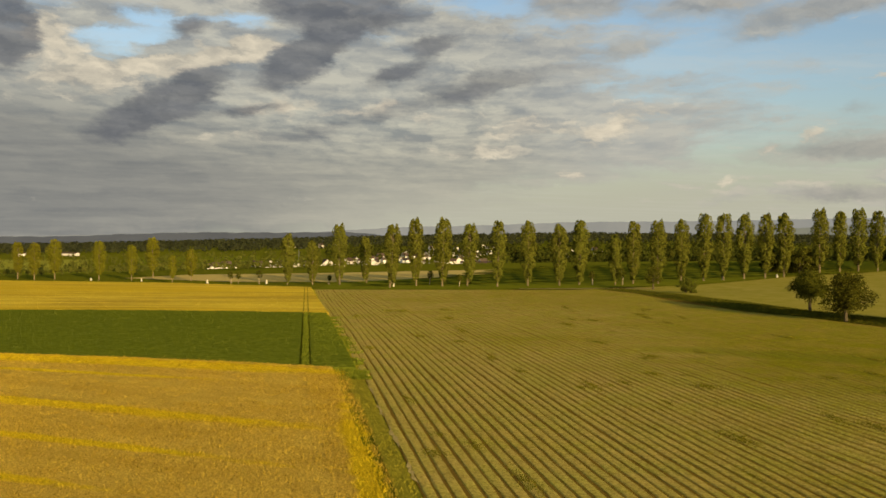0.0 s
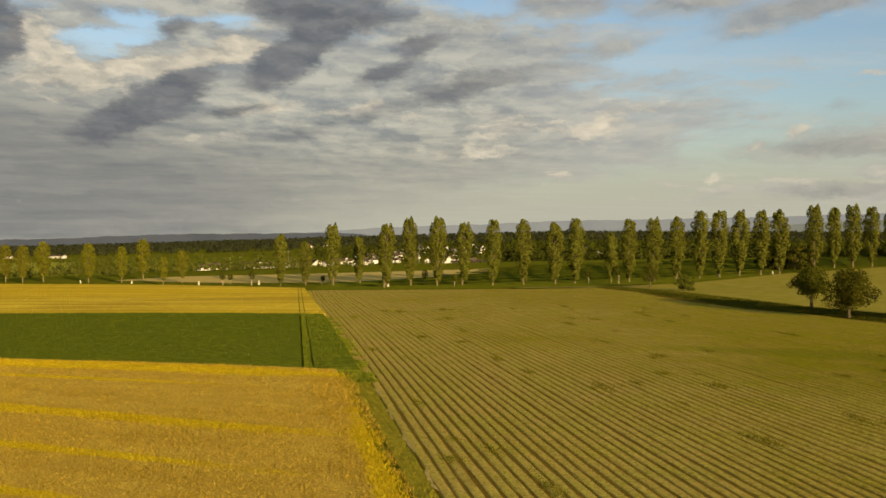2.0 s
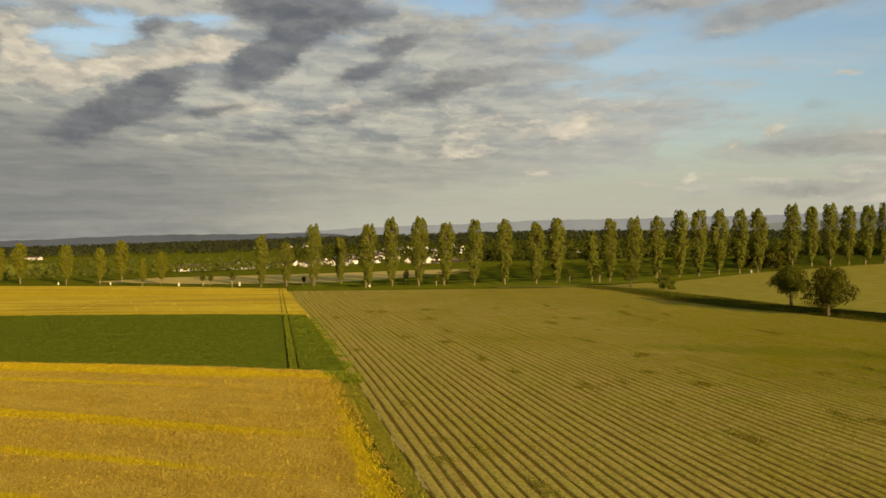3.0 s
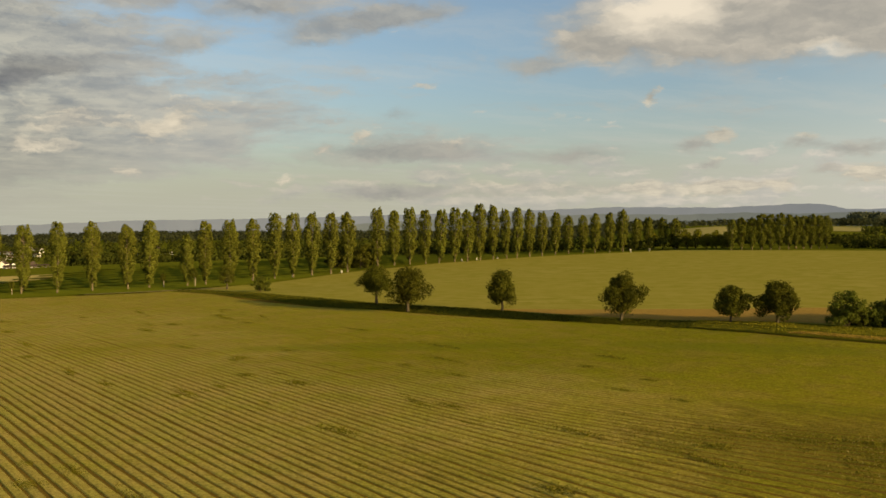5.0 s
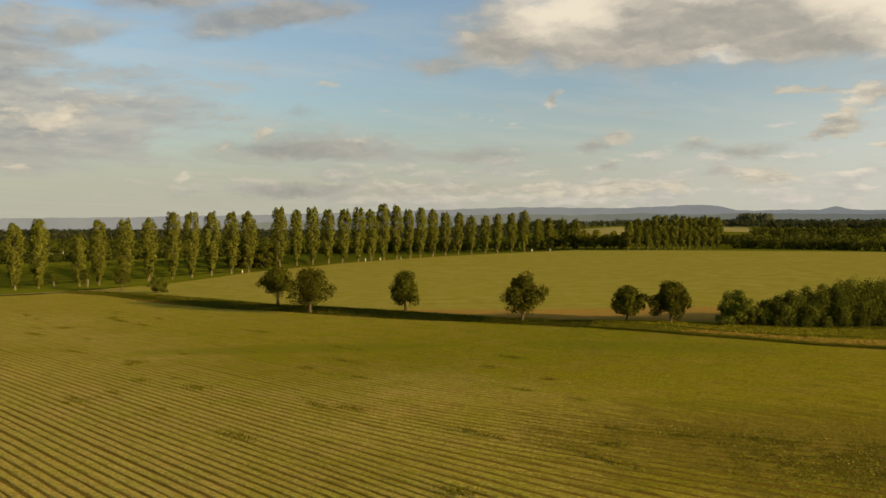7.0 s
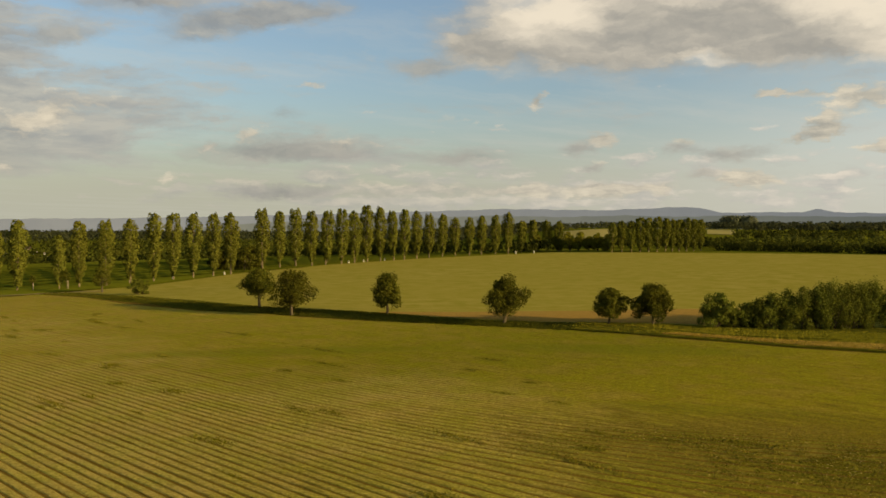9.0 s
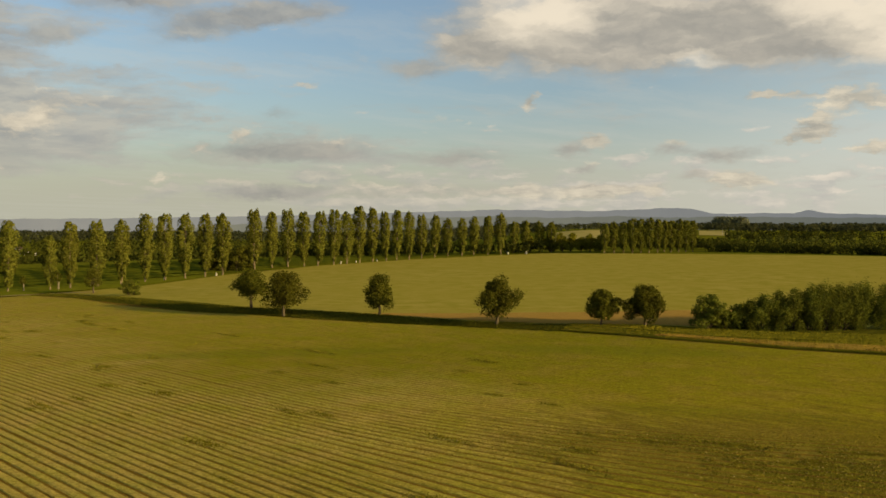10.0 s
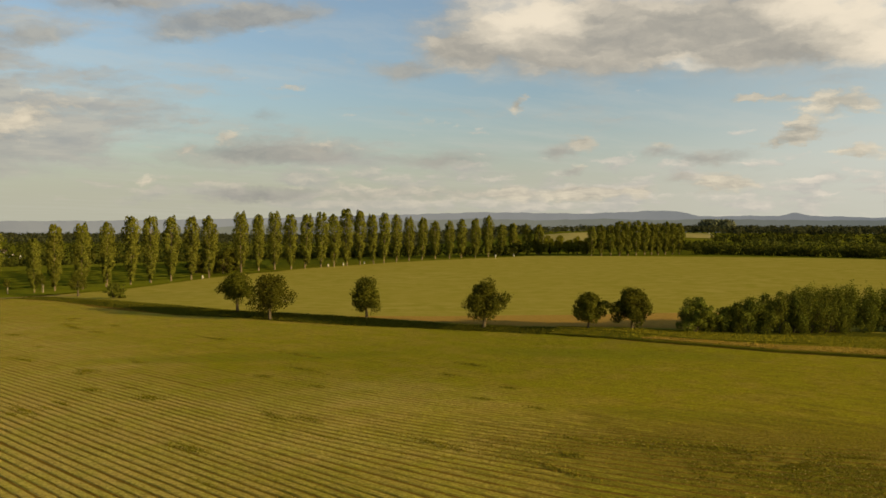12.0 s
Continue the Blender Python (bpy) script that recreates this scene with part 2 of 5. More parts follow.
# ---- materials ----
def surface(name, dark_c, mid_c, light_c, big=0.05, small=2.0, rough=0.9, bump=0.0, bump_scale=6.0, stretch=(1, 1, 1), turned=0.0, random_part=0.0, leafy=0.0, own=False, gloss=0.0):
    """A dull natural surface with two scales of variation."""
    m = bpy.data.materials.new(name)
    m.use_nodes = True
    n = Nodes(m.node_tree)
    where = n.add("TexCoord").outputs["Object"] if own else n.add("NewGeometry").outputs["Position"]
    if turned:
        r = n.add("Mapping")
        n.link(where, r.inputs[0])
        r.inputs["Rotation"].default_value = (0, 0, radians(turned))
        where = r.outputs[0]
    where = n.scaled(where, stretch)
    a = n.band(n.noise(where, big, 5.0, 0.6), 0.32, 0.68)
    b = n.band(n.noise(where, small, 4.0, 0.65), 0.30, 0.70)
    c = n.mix(b, dark_c, light_c)
    c = n.mix(n.math("MULTIPLY_ADD", a, 0.5, 0.2), c, mid_c)
    if random_part:
        info = n.add("ObjectInfo").outputs["Random"]
        hue = n.add("HueSaturation")
        n.put(hue.inputs["Hue"], n.math("MULTIPLY_ADD", info, 0.03 * random_part, 0.5 - 0.015 * random_part))
        n.put(hue.inputs["Value"], n.math("MULTIPLY_ADD", info, 0.5 * random_part, 1 - 0.25 * random_part))
        n.link(c, hue.inputs["Color"])
        c = hue.outputs[0]
    if leafy:
        island = n.add("NewGeometry").outputs["Random Per Island"]
        hue = n.add("HueSaturation")
        n.put(hue.inputs["Hue"], n.math("MULTIPLY_ADD", island, 0.024, 0.488))
        n.put(hue.inputs["Value"], n.math("MULTIPLY_ADD", island, 0.3, 0.85))
        n.link(c, hue.inputs["Color"])
        c = hue.outputs[0]
    p = n.add("BsdfPrincipled")
    n.link(c, p.inputs["Base Color"])
    p.inputs["Roughness"].default_value = rough
    p.inputs["Specular IOR Level"].default_value = gloss
    if bump:
        k = n.add("Bump")
        k.inputs["Strength"].default_value, k.inputs["Distance"].default_value = min(bump, 1.0), bump * 0.3
        n.link(n.noise(where, bump_scale, 5.0, 0.7), k.inputs["Height"])
        n.link(k.outputs[0], p.inputs["Normal"])
    out = n.add("OutputMaterial")
    if leafy:
        t = n.add("BsdfTranslucent")
        n.link(c, t.inputs[0])
        s = n.add("MixShader")
        s.inputs[0].default_value = leafy
        n.link(p.outputs[0], s.inputs[1])
        n.link(t.outputs[0], s.inputs[2])
        n.link(s.outputs[0], out.inputs[0])
    else:
        n.link(p.outputs[0], out.inputs[0])
    return m


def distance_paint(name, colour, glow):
    """Far hills behind everything: dull, with the pale haze before them put in as emission."""
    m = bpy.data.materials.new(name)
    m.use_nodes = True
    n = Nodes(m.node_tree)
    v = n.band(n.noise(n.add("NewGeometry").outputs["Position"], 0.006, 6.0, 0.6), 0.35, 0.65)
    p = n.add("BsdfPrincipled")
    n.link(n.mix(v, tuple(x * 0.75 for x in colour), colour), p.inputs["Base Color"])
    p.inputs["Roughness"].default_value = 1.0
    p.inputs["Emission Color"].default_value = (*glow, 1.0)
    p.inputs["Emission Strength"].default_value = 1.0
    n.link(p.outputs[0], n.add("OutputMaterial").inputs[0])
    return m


def bed_surface():
    """Crumbly straw-strewn soil of the planted rows: pale by the wheat, greener towards the track."""
    m = bpy.data.materials.new("planted_bed")
    m.use_nodes = True
    n = Nodes(m.node_tree)
    where = n.add("NewGeometry").outputs["Position"]
    across = n.add("VectorMath", operation="DOT_PRODUCT")
    n.link(where, across.inputs[0])
    across.inputs[1].default_value = (0.989, 0.1478, 0.0)
    big = n.noise(where, 0.022, 4.0, 0.6)
    mid = n.band(n.noise(where, 0.16, 4.0, 0.65), 0.30, 0.70)
    grain = n.band(n.noise(where, 5.0, 6.0, 0.75), 0.28, 0.72)
    growth = n.band(n.math("ADD", n.math("MULTIPLY", across.outputs["Value"], 0.0130), n.math("MULTIPLY_ADD", big, 2.0, -1.0)), 0.20, 1.00)
    ahead = n.add("VectorMath", operation="DOT_PRODUCT")
    n.link(where, ahead.inputs[0])
    ahead.inputs[1].default_value = (-0.1478, 0.989, 0.0)
    growth = n.math("MULTIPLY", growth, n.band(ahead.outputs["Value"], 70.0, 190.0, 1.0, 0.55))
    pale = n.mix(grain, (0.268, 0.192, 0.030), (0.482, 0.364, 0.080))
    lush = n.mix(grain, (0.148, 0.124, 0.005), (0.318, 0.260, 0.016))
    c = n.mix(n.math("ADD", n.math("MULTIPLY", growth, 0.80), n.math("MULTIPLY", mid, 0.34), clamp=True), pale, lush)
    turned = n.add("Mapping")
    n.link(where, turned.inputs[0])
    turned.inputs["Rotation"].default_value = (0, 0, radians(-8.5))
    drawn = n.noise(n.scaled(turned.outputs[0], (1.1, 0.16, 1.0)), 1.0, 5.0, 0.62)
    ragged = n.noise(n.scaled(turned.outputs[0], (1.4, 0.8, 1.0)), 3.4, 6.0, 0.75)
    tone = n.add("HueSaturation")
    n.put(tone.inputs["Value"], n.band(ragged, 0.30, 0.70, 0.74, 1.24))
    n.put(tone.inputs["Hue"], n.band(mid, 0.0, 1.0, 0.496, 0.510))
    n.link(c, tone.inputs["Color"])
    c = tone.outputs[0]
    spot = n.add("Mapping", vector_type="TEXTURE")
    n.link(where, spot.inputs[0])
    spot.inputs["Location"].default_value, spot.inputs["Rotation"].default_value, spot.inputs["Scale"].default_value = (64, 33, 0), (0, 0, radians(-57)), (40, 19, 40)
    near = n.add("TexGradient", gradient_type="SPHERICAL")
    n.link(spot.outputs[0], near.inputs[0])
    for at, turn_by, size in (((69, 50.5, 0), -50, (17, 4.0, 40)), ((52, 109, 0), -25, (30, 6.0, 40)), ((92, 84, 0), -45, (26, 7.0, 40))):
        oval = n.add("Mapping", vector_type="TEXTURE")
        n.link(where, oval.inputs[0])
        oval.inputs["Location"].default_value, oval.inputs["Rotation"].default_value, oval.inputs["Scale"].default_value = at, (0, 0, radians(turn_by)), size
        fade = n.add("TexGradient", gradient_type="SPHERICAL")
        n.link(oval.outputs[0], fade.inputs[0])
        lusher = n.band(n.math("ADD", fade.outputs["Fac"], n.math("MULTIPLY_ADD", ragged, 0.8, -0.4)), 0.10, 0.60)
        c = n.mix(n.math("MULTIPLY", lusher, 0.6), c, n.mix(grain, (0.115, 0.118, 0.006), (0.235, 0.225, 0.013)))
    weedy = n.band(n.math("ADD", drawn, n.math("ADD", n.math("MULTIPLY", near.outputs["Fac"], 0.40), n.band(ahead.outputs["Value"], 12.0, 75.0, 0.17, 0.0))), 0.58, 0.82)
    c = n.mix(n.math("MULTIPLY", weedy, 0.66), c, n.mix(grain, (0.078, 0.062, 0.007), (0.170, 0.130, 0.016)))
    p = n.add("BsdfPrincipled")
    n.link(c, p.inputs["Base Color"])
    p.inputs["Roughness"].default_value, p.inputs["Specular IOR Level"].default_value = 0.95, 0.0
    k = n.add("Bump")
    k.inputs["Strength"].default_value, k.inputs["Distance"].default_value = 0.7, 0.12
    n.link(n.noise(where, 4.0, 5.0, 0.7), k.inputs["Height"])
    n.link(k.outputs[0], p.inputs["Normal"])
    n.link(p.outputs[0], n.add("OutputMaterial").inputs[0])
    return m


def wheat_surface(name, tan, gold, single=False):
    """Ripe wheat, tan with golden strips where it stands taller."""
    m = bpy.data.materials.new(name)
    m.use_nodes = True
    n = Nodes(m.node_tree)
    where = n.add("NewGeometry").outputs["Position"]
    grain = n.band(n.noise(n.scaled(where, (1.0, 0.8, 1.0)), 6.0, 4.0, 0.75), 0.30, 0.70)
    clumps = n.band(n.noise(n.scaled(where, (0.6, 1.0, 1.0)), 0.5, 4.0, 0.6), 0.30, 0.70)
    drawn = n.add("Mapping")
    n.link(where, drawn.inputs[0])
    drawn.inputs["Rotation"].default_value = (0, 0, radians(21))
    bands = n.noise(n.scaled(drawn.outputs[0], (0.045, 0.42, 1.0)), 1.0, 5.0, 0.62)
    total = n.math("ADD", n.math("MULTIPLY_ADD", n.noise(where, 0.8, 4.0, 0.65), 1.3, -0.65), n.math("MULTIPLY_ADD", bands, 2.0, -1.0))
    for x, y, along_r, across_r, turned in ((-25.0, 74.8, 46.0, 2.5, -21.5), (-34.0, 101.0, 70.0, 5.0, -16.0), (-29.0, 65.6, 42.0, 1.4, -21.0), (-34.0, 93.0, 34.0, 1.2, -17.0), (*uv(8.0, 45), 60.0, 1.7, 98.5), (-30.0, 57.0, 30.0, 1.4, -21.0)):
        spot = n.add("Mapping", vector_type="TEXTURE")
        n.link(where, spot.inputs[0])
        spot.inputs["Location"].default_value, spot.inputs["Rotation"].default_value, spot.inputs["Scale"].default_value = (x, y, 0), (0, 0, radians(turned)), (along_r, across_r, 60)
        oval = n.add("TexGradient", gradient_type="QUADRATIC_SPHERE")
        n.link(spot.outputs[0], oval.inputs[0])
        total = n.math("MULTIPLY_ADD", oval.outputs["Fac"], 2.7, total)
    strip = n.band(total, 0.22, 1.05)
    dull = n.mix(grain, tuple(v * 0.52 for v in tan), tuple(v * 1.48 for v in tan))
    dull = n.mix(n.math("MULTIPLY", n.math("MULTIPLY_ADD", n.band(bands, 0.30, 0.62, 1.0, 0.0), 0.6, n.math("MULTIPLY", clumps, 0.4)), 0.7), dull, tuple(v * k for v, k in zip(tan, (0.74, 0.70, 0.62))))
    c = n.mix(strip, dull, n.mix(grain, tuple(v * 0.66 for v in gold), tuple(v * 1.28 for v in gold)))
    if single:
        tone = n.add("HueSaturation")
        n.put(tone.inputs["Value"], n.math("MULTIPLY_ADD", n.add("NewGeometry").outputs["Random Per Island"], 1.15, 0.40))
        n.link(c, tone.inputs["Color"])
        c = tone.outputs[0]
    p = n.add("BsdfPrincipled")
    n.link(c, p.inputs["Base Color"])
    p.inputs["Roughness"].default_value, p.inputs["Specular IOR Level"].default_value = 0.9, 0.0
    k = n.add("Bump")
    k.inputs["Strength"].default_value, k.inputs["Distance"].default_value = 0.9, 0.25
    n.link(n.noise(where, 6.0, 5.0, 0.7), k.inputs["Height"])
    n.link(k.outputs[0], p.inputs["Normal"])
    n.link(p.outputs[0], n.add("OutputMaterial").inputs[0])
    return m


D, N = np.array([-0.1478, 0.989]), np.array([0.989, 0.1478])


def uv(u, v):
    return tuple(u * N + v * D)


M = dict(
    meadow=surface("meadow_grass", (0.085, 0.088, 0.005), (0.115, 0.115, 0.007), (0.16, 0.155, 0.011), 0.006, 0.5, bump=0.5, bump_scale=1.5),
    lawn=surface("lush_meadow", (0.110, 0.118, 0.007), (0.135, 0.142, 0.009), (0.170, 0.172, 0.011), 0.02, 0.5, bump=0.4, bump_scale=1.5),
    soil=surface("furrow_soil", (0.112, 0.066, 0.009), (0.148, 0.088, 0.012), (0.195, 0.120, 0.017), 0.05, 4.0, bump=0.5),
    bed=bed_surface(),
    field=surface("mown_field", (0.222, 0.196, 0.020), (0.265, 0.222, 0.030), (0.33, 0.262, 0.050), 0.03, 0.28, bump=0.1, bump_scale=4.0, stretch=(0.75, 1, 1), turned=38),
    wheat=wheat_surface("ripe_wheat", (0.55, 0.365, 0.050), (0.61, 0.420, 0.014)),
    ears=wheat_surface("wheat_ear_heads", (0.41, 0.277, 0.030), (0.46, 0.330, 0.009), True),
    leaflet=surface("crop_leaflets", (0.19, 0.160, 0.012), (0.26, 0.212, 0.018), (0.34, 0.272, 0.030), 0.1, 1.5),
    streaky=surface("streaky_gold_wheat", (0.31, 0.205, 0.027), (0.53, 0.355, 0.012), (0.70, 0.50, 0.045), 0.06, 0.26, bump=0.6, bump_scale=5.0, stretch=(0.07, 1.0, 1), turned=22),
    # meadow green darkened to draw the shadow stripes
    shade_stripe=surface("shadow_stripe_green", (0.080, 0.090, 0.006), (0.100, 0.108, 0.007), (0.122, 0.128, 0.009), 0.1, 1.0, bump=0.6, bump_scale=2.0),
    green=surface("green_crop", (0.074, 0.094, 0.006), (0.110, 0.128, 0.009), (0.165, 0.174, 0.015), 0.06, 1.1, bump=0.6, bump_scale=5.0),
    verge=surface("verge_grass", (0.150, 0.136, 0.010), (0.205, 0.178, 0.014), (0.275, 0.226, 0.020), 0.15, 1.8, bump=0.6, bump_scale=3.0),
    roughgrass=surface("mottled_rough_grass", (0.10, 0.095, 0.006), (0.15, 0.135, 0.009), (0.23, 0.19, 0.015), 0.25, 1.5, bump=0.7, bump_scale=3.0, stretch=(1, 0.4, 1), turned=-35),
    # dark grass, with the shade on the bank also put into its colour
    bank=surface("dark_shaded_grass", (0.045, 0.048, 0.004), (0.066, 0.066, 0.006), (0.10, 0.090, 0.009), 0.12, 1.4, bump=0.7, bump_scale=3.0),
    brown=surface("bare_brown_soil", (0.25, 0.150, 0.026), (0.31, 0.185, 0.034), (0.37, 0.23, 0.050), 0.05, 1.2, bump=0.4),
    path=surface("pale_track", (0.23, 0.175, 0.050), (0.29, 0.222, 0.070), (0.38, 0.295, 0.10), 0.5, 3.0, bump=0.4),
    tan=surface("tan_stubble", (0.40, 0.29, 0.07), (0.46, 0.34, 0.09), (0.53, 0.40, 0.12), 0.02, 0.5),
    yellow=surface("yellow_far_field", (0.27, 0.225, 0.06), (0.32, 0.265, 0.075), (0.37, 0.30, 0.09), 0.008, 0.1),
    poplar=surface("poplar_leaves", (0.070, 0.074, 0.009), (0.098, 0.100, 0.012), (0.140, 0.137, 0.017), 0.3, 1.2, random_part=0.2, leafy=0.10),
    young=surface("young_poplar_leaves", (0.115, 0.112, 0.008), (0.15, 0.142, 0.011), (0.205, 0.188, 0.016), 0.3, 1.2, random_part=0.2, leafy=0.3),
    fruit=surface("fruit_tree_leaves", (0.038, 0.040, 0.005), (0.058, 0.059, 0.006), (0.094, 0.090, 0.009), 0.4, 1.5, random_part=0.5, leafy=0.12),
    bush=surface("bush_leaves", (0.058, 0.067, 0.008), (0.090, 0.098, 0.012), (0.145, 0.148, 0.017), 0.4, 1.5, random_part=0.35, leafy=0.28),
    # far woods: distance haze put into the leaf colour, paler and greyer
    woods=surface("hazed_woodland_leaves", (0.040, 0.044, 0.018), (0.052, 0.056, 0.022), (0.070, 0.073, 0.028), 0.004, 0.05, leafy=0.5),
    copse=surface("copse_leaves", (0.032, 0.036, 0.005), (0.046, 0.050, 0.007), (0.070, 0.073, 0.010), 0.02, 0.2, leafy=0.35),
    # grey-green stands in for the haze before the distant grove
    grove=surface("hazed_grove_leaves", (0.090, 0.096, 0.048), (0.110, 0.116, 0.058), (0.130, 0.135, 0.066), 0.01, 0.1, leafy=0.2),
    valley=surface("valley_bush_leaves", (0.070, 0.074, 0.012), (0.095, 0.098, 0.015), (0.135, 0.136, 0.020), 0.02, 0.2, leafy=0.35),
    hedgerow=surface("hedgerow_leaves", (0.046, 0.052, 0.010), (0.064, 0.070, 0.013), (0.092, 0.096, 0.017), 0.02, 0.2, leafy=0.2),
    dry=surface("dry_tan_grass", (0.25, 0.165, 0.022), (0.31, 0.205, 0.030), (0.37, 0.25, 0.042), 0.12, 1.6, bump=0.6, bump_scale=3.0),
    pasture=surface("pale_pasture", (0.20, 0.195, 0.020), (0.25, 0.238, 0.026), (0.31, 0.285, 0.035), 0.01, 0.2),
    bark=surface("bark", (0.10, 0.075, 0.035), (0.15, 0.115, 0.055), (0.22, 0.17, 0.09), 0.8, 6.0, bump=0.6, own=True),
    dark_bark=surface("dark_bark", (0.055, 0.042, 0.024), (0.080, 0.062, 0.034), (0.12, 0.095, 0.052), 0.8, 6.0, bump=0.6, own=True),
    weed=surface("weed_leaves", (0.088, 0.079, 0.007), (0.118, 0.104, 0.009), (0.160, 0.135, 0.012), 0.8, 3.0, leafy=0.1),
    white=surface("white_render", (0.52, 0.47, 0.38), (0.60, 0.55, 0.45), (0.68, 0.63, 0.53), 0.1, 1.0, random_part=0.9),
    roof=surface("roof_tiles", (0.05, 0.040, 0.030), (0.07, 0.050, 0.036), (0.10, 0.062, 0.04), 0.1, 1.0, random_part=0.6),
    stone=surface("pale_stone", (0.38, 0.34, 0.22), (0.44, 0.40, 0.27), (0.52, 0.47, 0.34), 0.5, 3.0),
    wood=surface("weathered_wood", (0.28, 0.22, 0.13), (0.34, 0.27, 0.17), (0.42, 0.34, 0.22), 0.5, 5.0),
    steel=surface("galvanised_steel", (0.20, 0.20, 0.20), (0.25, 0.25, 0.24), (0.30, 0.30, 0.29), 0.5, 5.0, rough=0.5, gloss=0.5),
    # tint and emission of these three carry the air's haze
    far=distance_paint("far_hazed_hills", (0.05, 0.055, 0.055), (0.098, 0.102, 0.104)),
    foothill=distance_paint("nearer_hazed_hills", (0.045, 0.05, 0.04), (0.066, 0.070, 0.062)),
    ridge=distance_paint("far_hazed_ridge", (0.022, 0.026, 0.032), (0.020, 0.023, 0.029)),
)


# ---- the land ----
def step(a, b, x):
    t = np.clip((np.asarray(x, float) - a) / (b - a), 0, 1)
    return t * t * (3 - 2 * t)


TRACK_EDGE = [(50.5, 244), (57.2, 224.6), (60.9, 192.9), (66.0, 173.2), (72.9, 161.3), (77.5, 146.8), (82.6, 135.4), (88.5, 126.5), (96.3, 113.4), (101.1, 105.1),
              (104.5, 96.4), (106.7, 87.4), (109.8, 79.9), (111.6, 72.3), (115.4, 65.0), (128, 40), (146, 0), (160, -40)]


def past_track(x, y):
    """Distance to the field edge along the track, positive on the east side."""
    best, side = np.full(np.shape(x), 1e9), np.zeros(np.shape(x))
    for (ax, ay), (bx, by) in zip(TRACK_EDGE[:-1], TRACK_EDGE[1:]):
        dx, dy = bx - ax, by - ay
        k = np.clip(((x - ax) * dx + (y - ay) * dy) / (dx * dx + dy * dy), 0, 1)
        d = np.hypot(x - ax - k * dx, y - ay - k * dy)
        s = np.sign(dx * (y - ay) - dy * (x - ax))
        side, best = np.where(d < best, s, side), np.minimum(d, best)
    return best * side


def land(x, y):
    """Height of the ground: a flat hilltop that dips to the north-west, rises to the east, and falls to a valley; a low bank runs along the track."""
    x, y = np.asarray(x, float), np.asarray(y, float)
    r, a = np.hypot(x, y), np.degrees(np.arctan2(x, y))
    east = step(30, 46, a)
    z = step(80, 260, r) * (-2.5 + 0.026 * np.clip(x, -300, 340))
    z = z - 24 * (1 - east) * step(380, 880, r) + 8 * east * step(480, 850, r)
    z = z + 15 * np.exp(-((r - 2000) / 520) ** 2) * step(-26, -4, a) * (1 - step(30, 50, a))
    s = past_track(x, y)
    z = z + 0.6 * step(0.2, 3.6, s) * (1 - step(10, 70, s)) * step(80, 100, y) * (1 - step(205, 235, y))
    return z - 75 * step(1700, 4500, r)


def part(name, data, material, parent=None, label=""):
    """One mesh object from (verts, faces) or a bmesh, under a thing or a part."""
    me = bpy.data.meshes.new(name)
    if isinstance(data, bmesh.types.BMesh):
        data.to_mesh(me)
        data.free()
    else:
        me.from_pydata(np.asarray(data[0]).tolist(), [], np.asarray(data[1]).tolist() if not isinstance(data[1], list) else data[1])
    me.materials.append(material)
    ob = new(name, me)
    if parent is not None:
        ob.parent = parent
    return tagged(ob, label)


def thing(name, label, category, group="", kind="", at=(0, 0, 0)):
    ob = new(name)
    ob.location = at
    return tagged(ob, label, category, group, kind)


def along(line, n):
    """n points at even steps on a line of corners."""
    line = np.asarray(line, float)
    s = np.r_[0, np.cumsum(np.hypot(*np.diff(line, axis=0).T))]
    q = np.linspace(0, s[-1], n)
    return np.stack([np.interp(q, s, line[:, 0]), np.interp(q, s, line[:, 1])], -1)


def grid_faces(n, m):
    i = np.arange(n * m).reshape(n, m)
    return np.stack([i[:-1, :-1], i[1:, :-1], i[1:, 1:], i[:-1, 1:]], -1).reshape(-1, 4)


def ribbon(line_a, line_b, n, m, lift, rough=0.0, seed=0):
    """A sheet on the land between two lines, lift above it."""
    a, b = along(line_a, n), along(line_b, n)
    k = np.linspace(0, 1, m)[None, :, None]
    p = a[:, None] * (1 - k) + b[:, None] * k
    z = land(p[..., 0], p[..., 1]) + lift
    if rough:
        z = z + np.random.default_rng(seed).normal(0, rough, z.shape)
    v = np.concatenate([p, z[..., None]], -1).reshape(-1, 3)
    f = grid_faces(n, m)
    if np.cross(v[f[0][1]] - v[f[0][0]], v[f[0][2]] - v[f[0][0]])[2] < 0:
        f = f[:, ::-1]
    return v, f


def slab(line_a, line_b, n, m, height, rough, seed=0):
    """A standing crop between two lines: a rough top and upright sides."""
    v, f = ribbon(line_a, line_b, n, m, height, rough, seed)
    i = np.arange(n * m).reshape(n, m)
    rim = np.concatenate([i[:, 0], i[-1, 1:], i[-2::-1, -1], i[0, -2:0:-1]])
    foot = v[rim].copy()
    foot[:, 2] = land(foot[:, 0], foot[:, 1]) - 0.05
    k = np.arange(len(rim))
    side = np.stack([rim, k + n * m, np.roll(k, -1) + n * m, np.roll(rim, -1)], -1)
    return np.concatenate([v, foot]), np.concatenate([f, side])


# ground: rings of growing width
rings = np.r_[0.5, np.arange(12, 470, 12), np.geomspace(480, 4950, 46)]
turns = np.radians(np.arange(0, 360, 1.5))
gx, gy = rings[:, None] * np.sin(turns), rings[:, None] * np.cos(turns)
gv = np.stack([gx, gy, land(gx, gy) - 0.8 * (np.abs(past_track(gx, gy) - 20) < 45) * (gy > 60) * (gy < 250)], -1).reshape(-1, 3)
k, c = len(rings), len(turns)
i = np.arange(k * c).reshape(k, c)
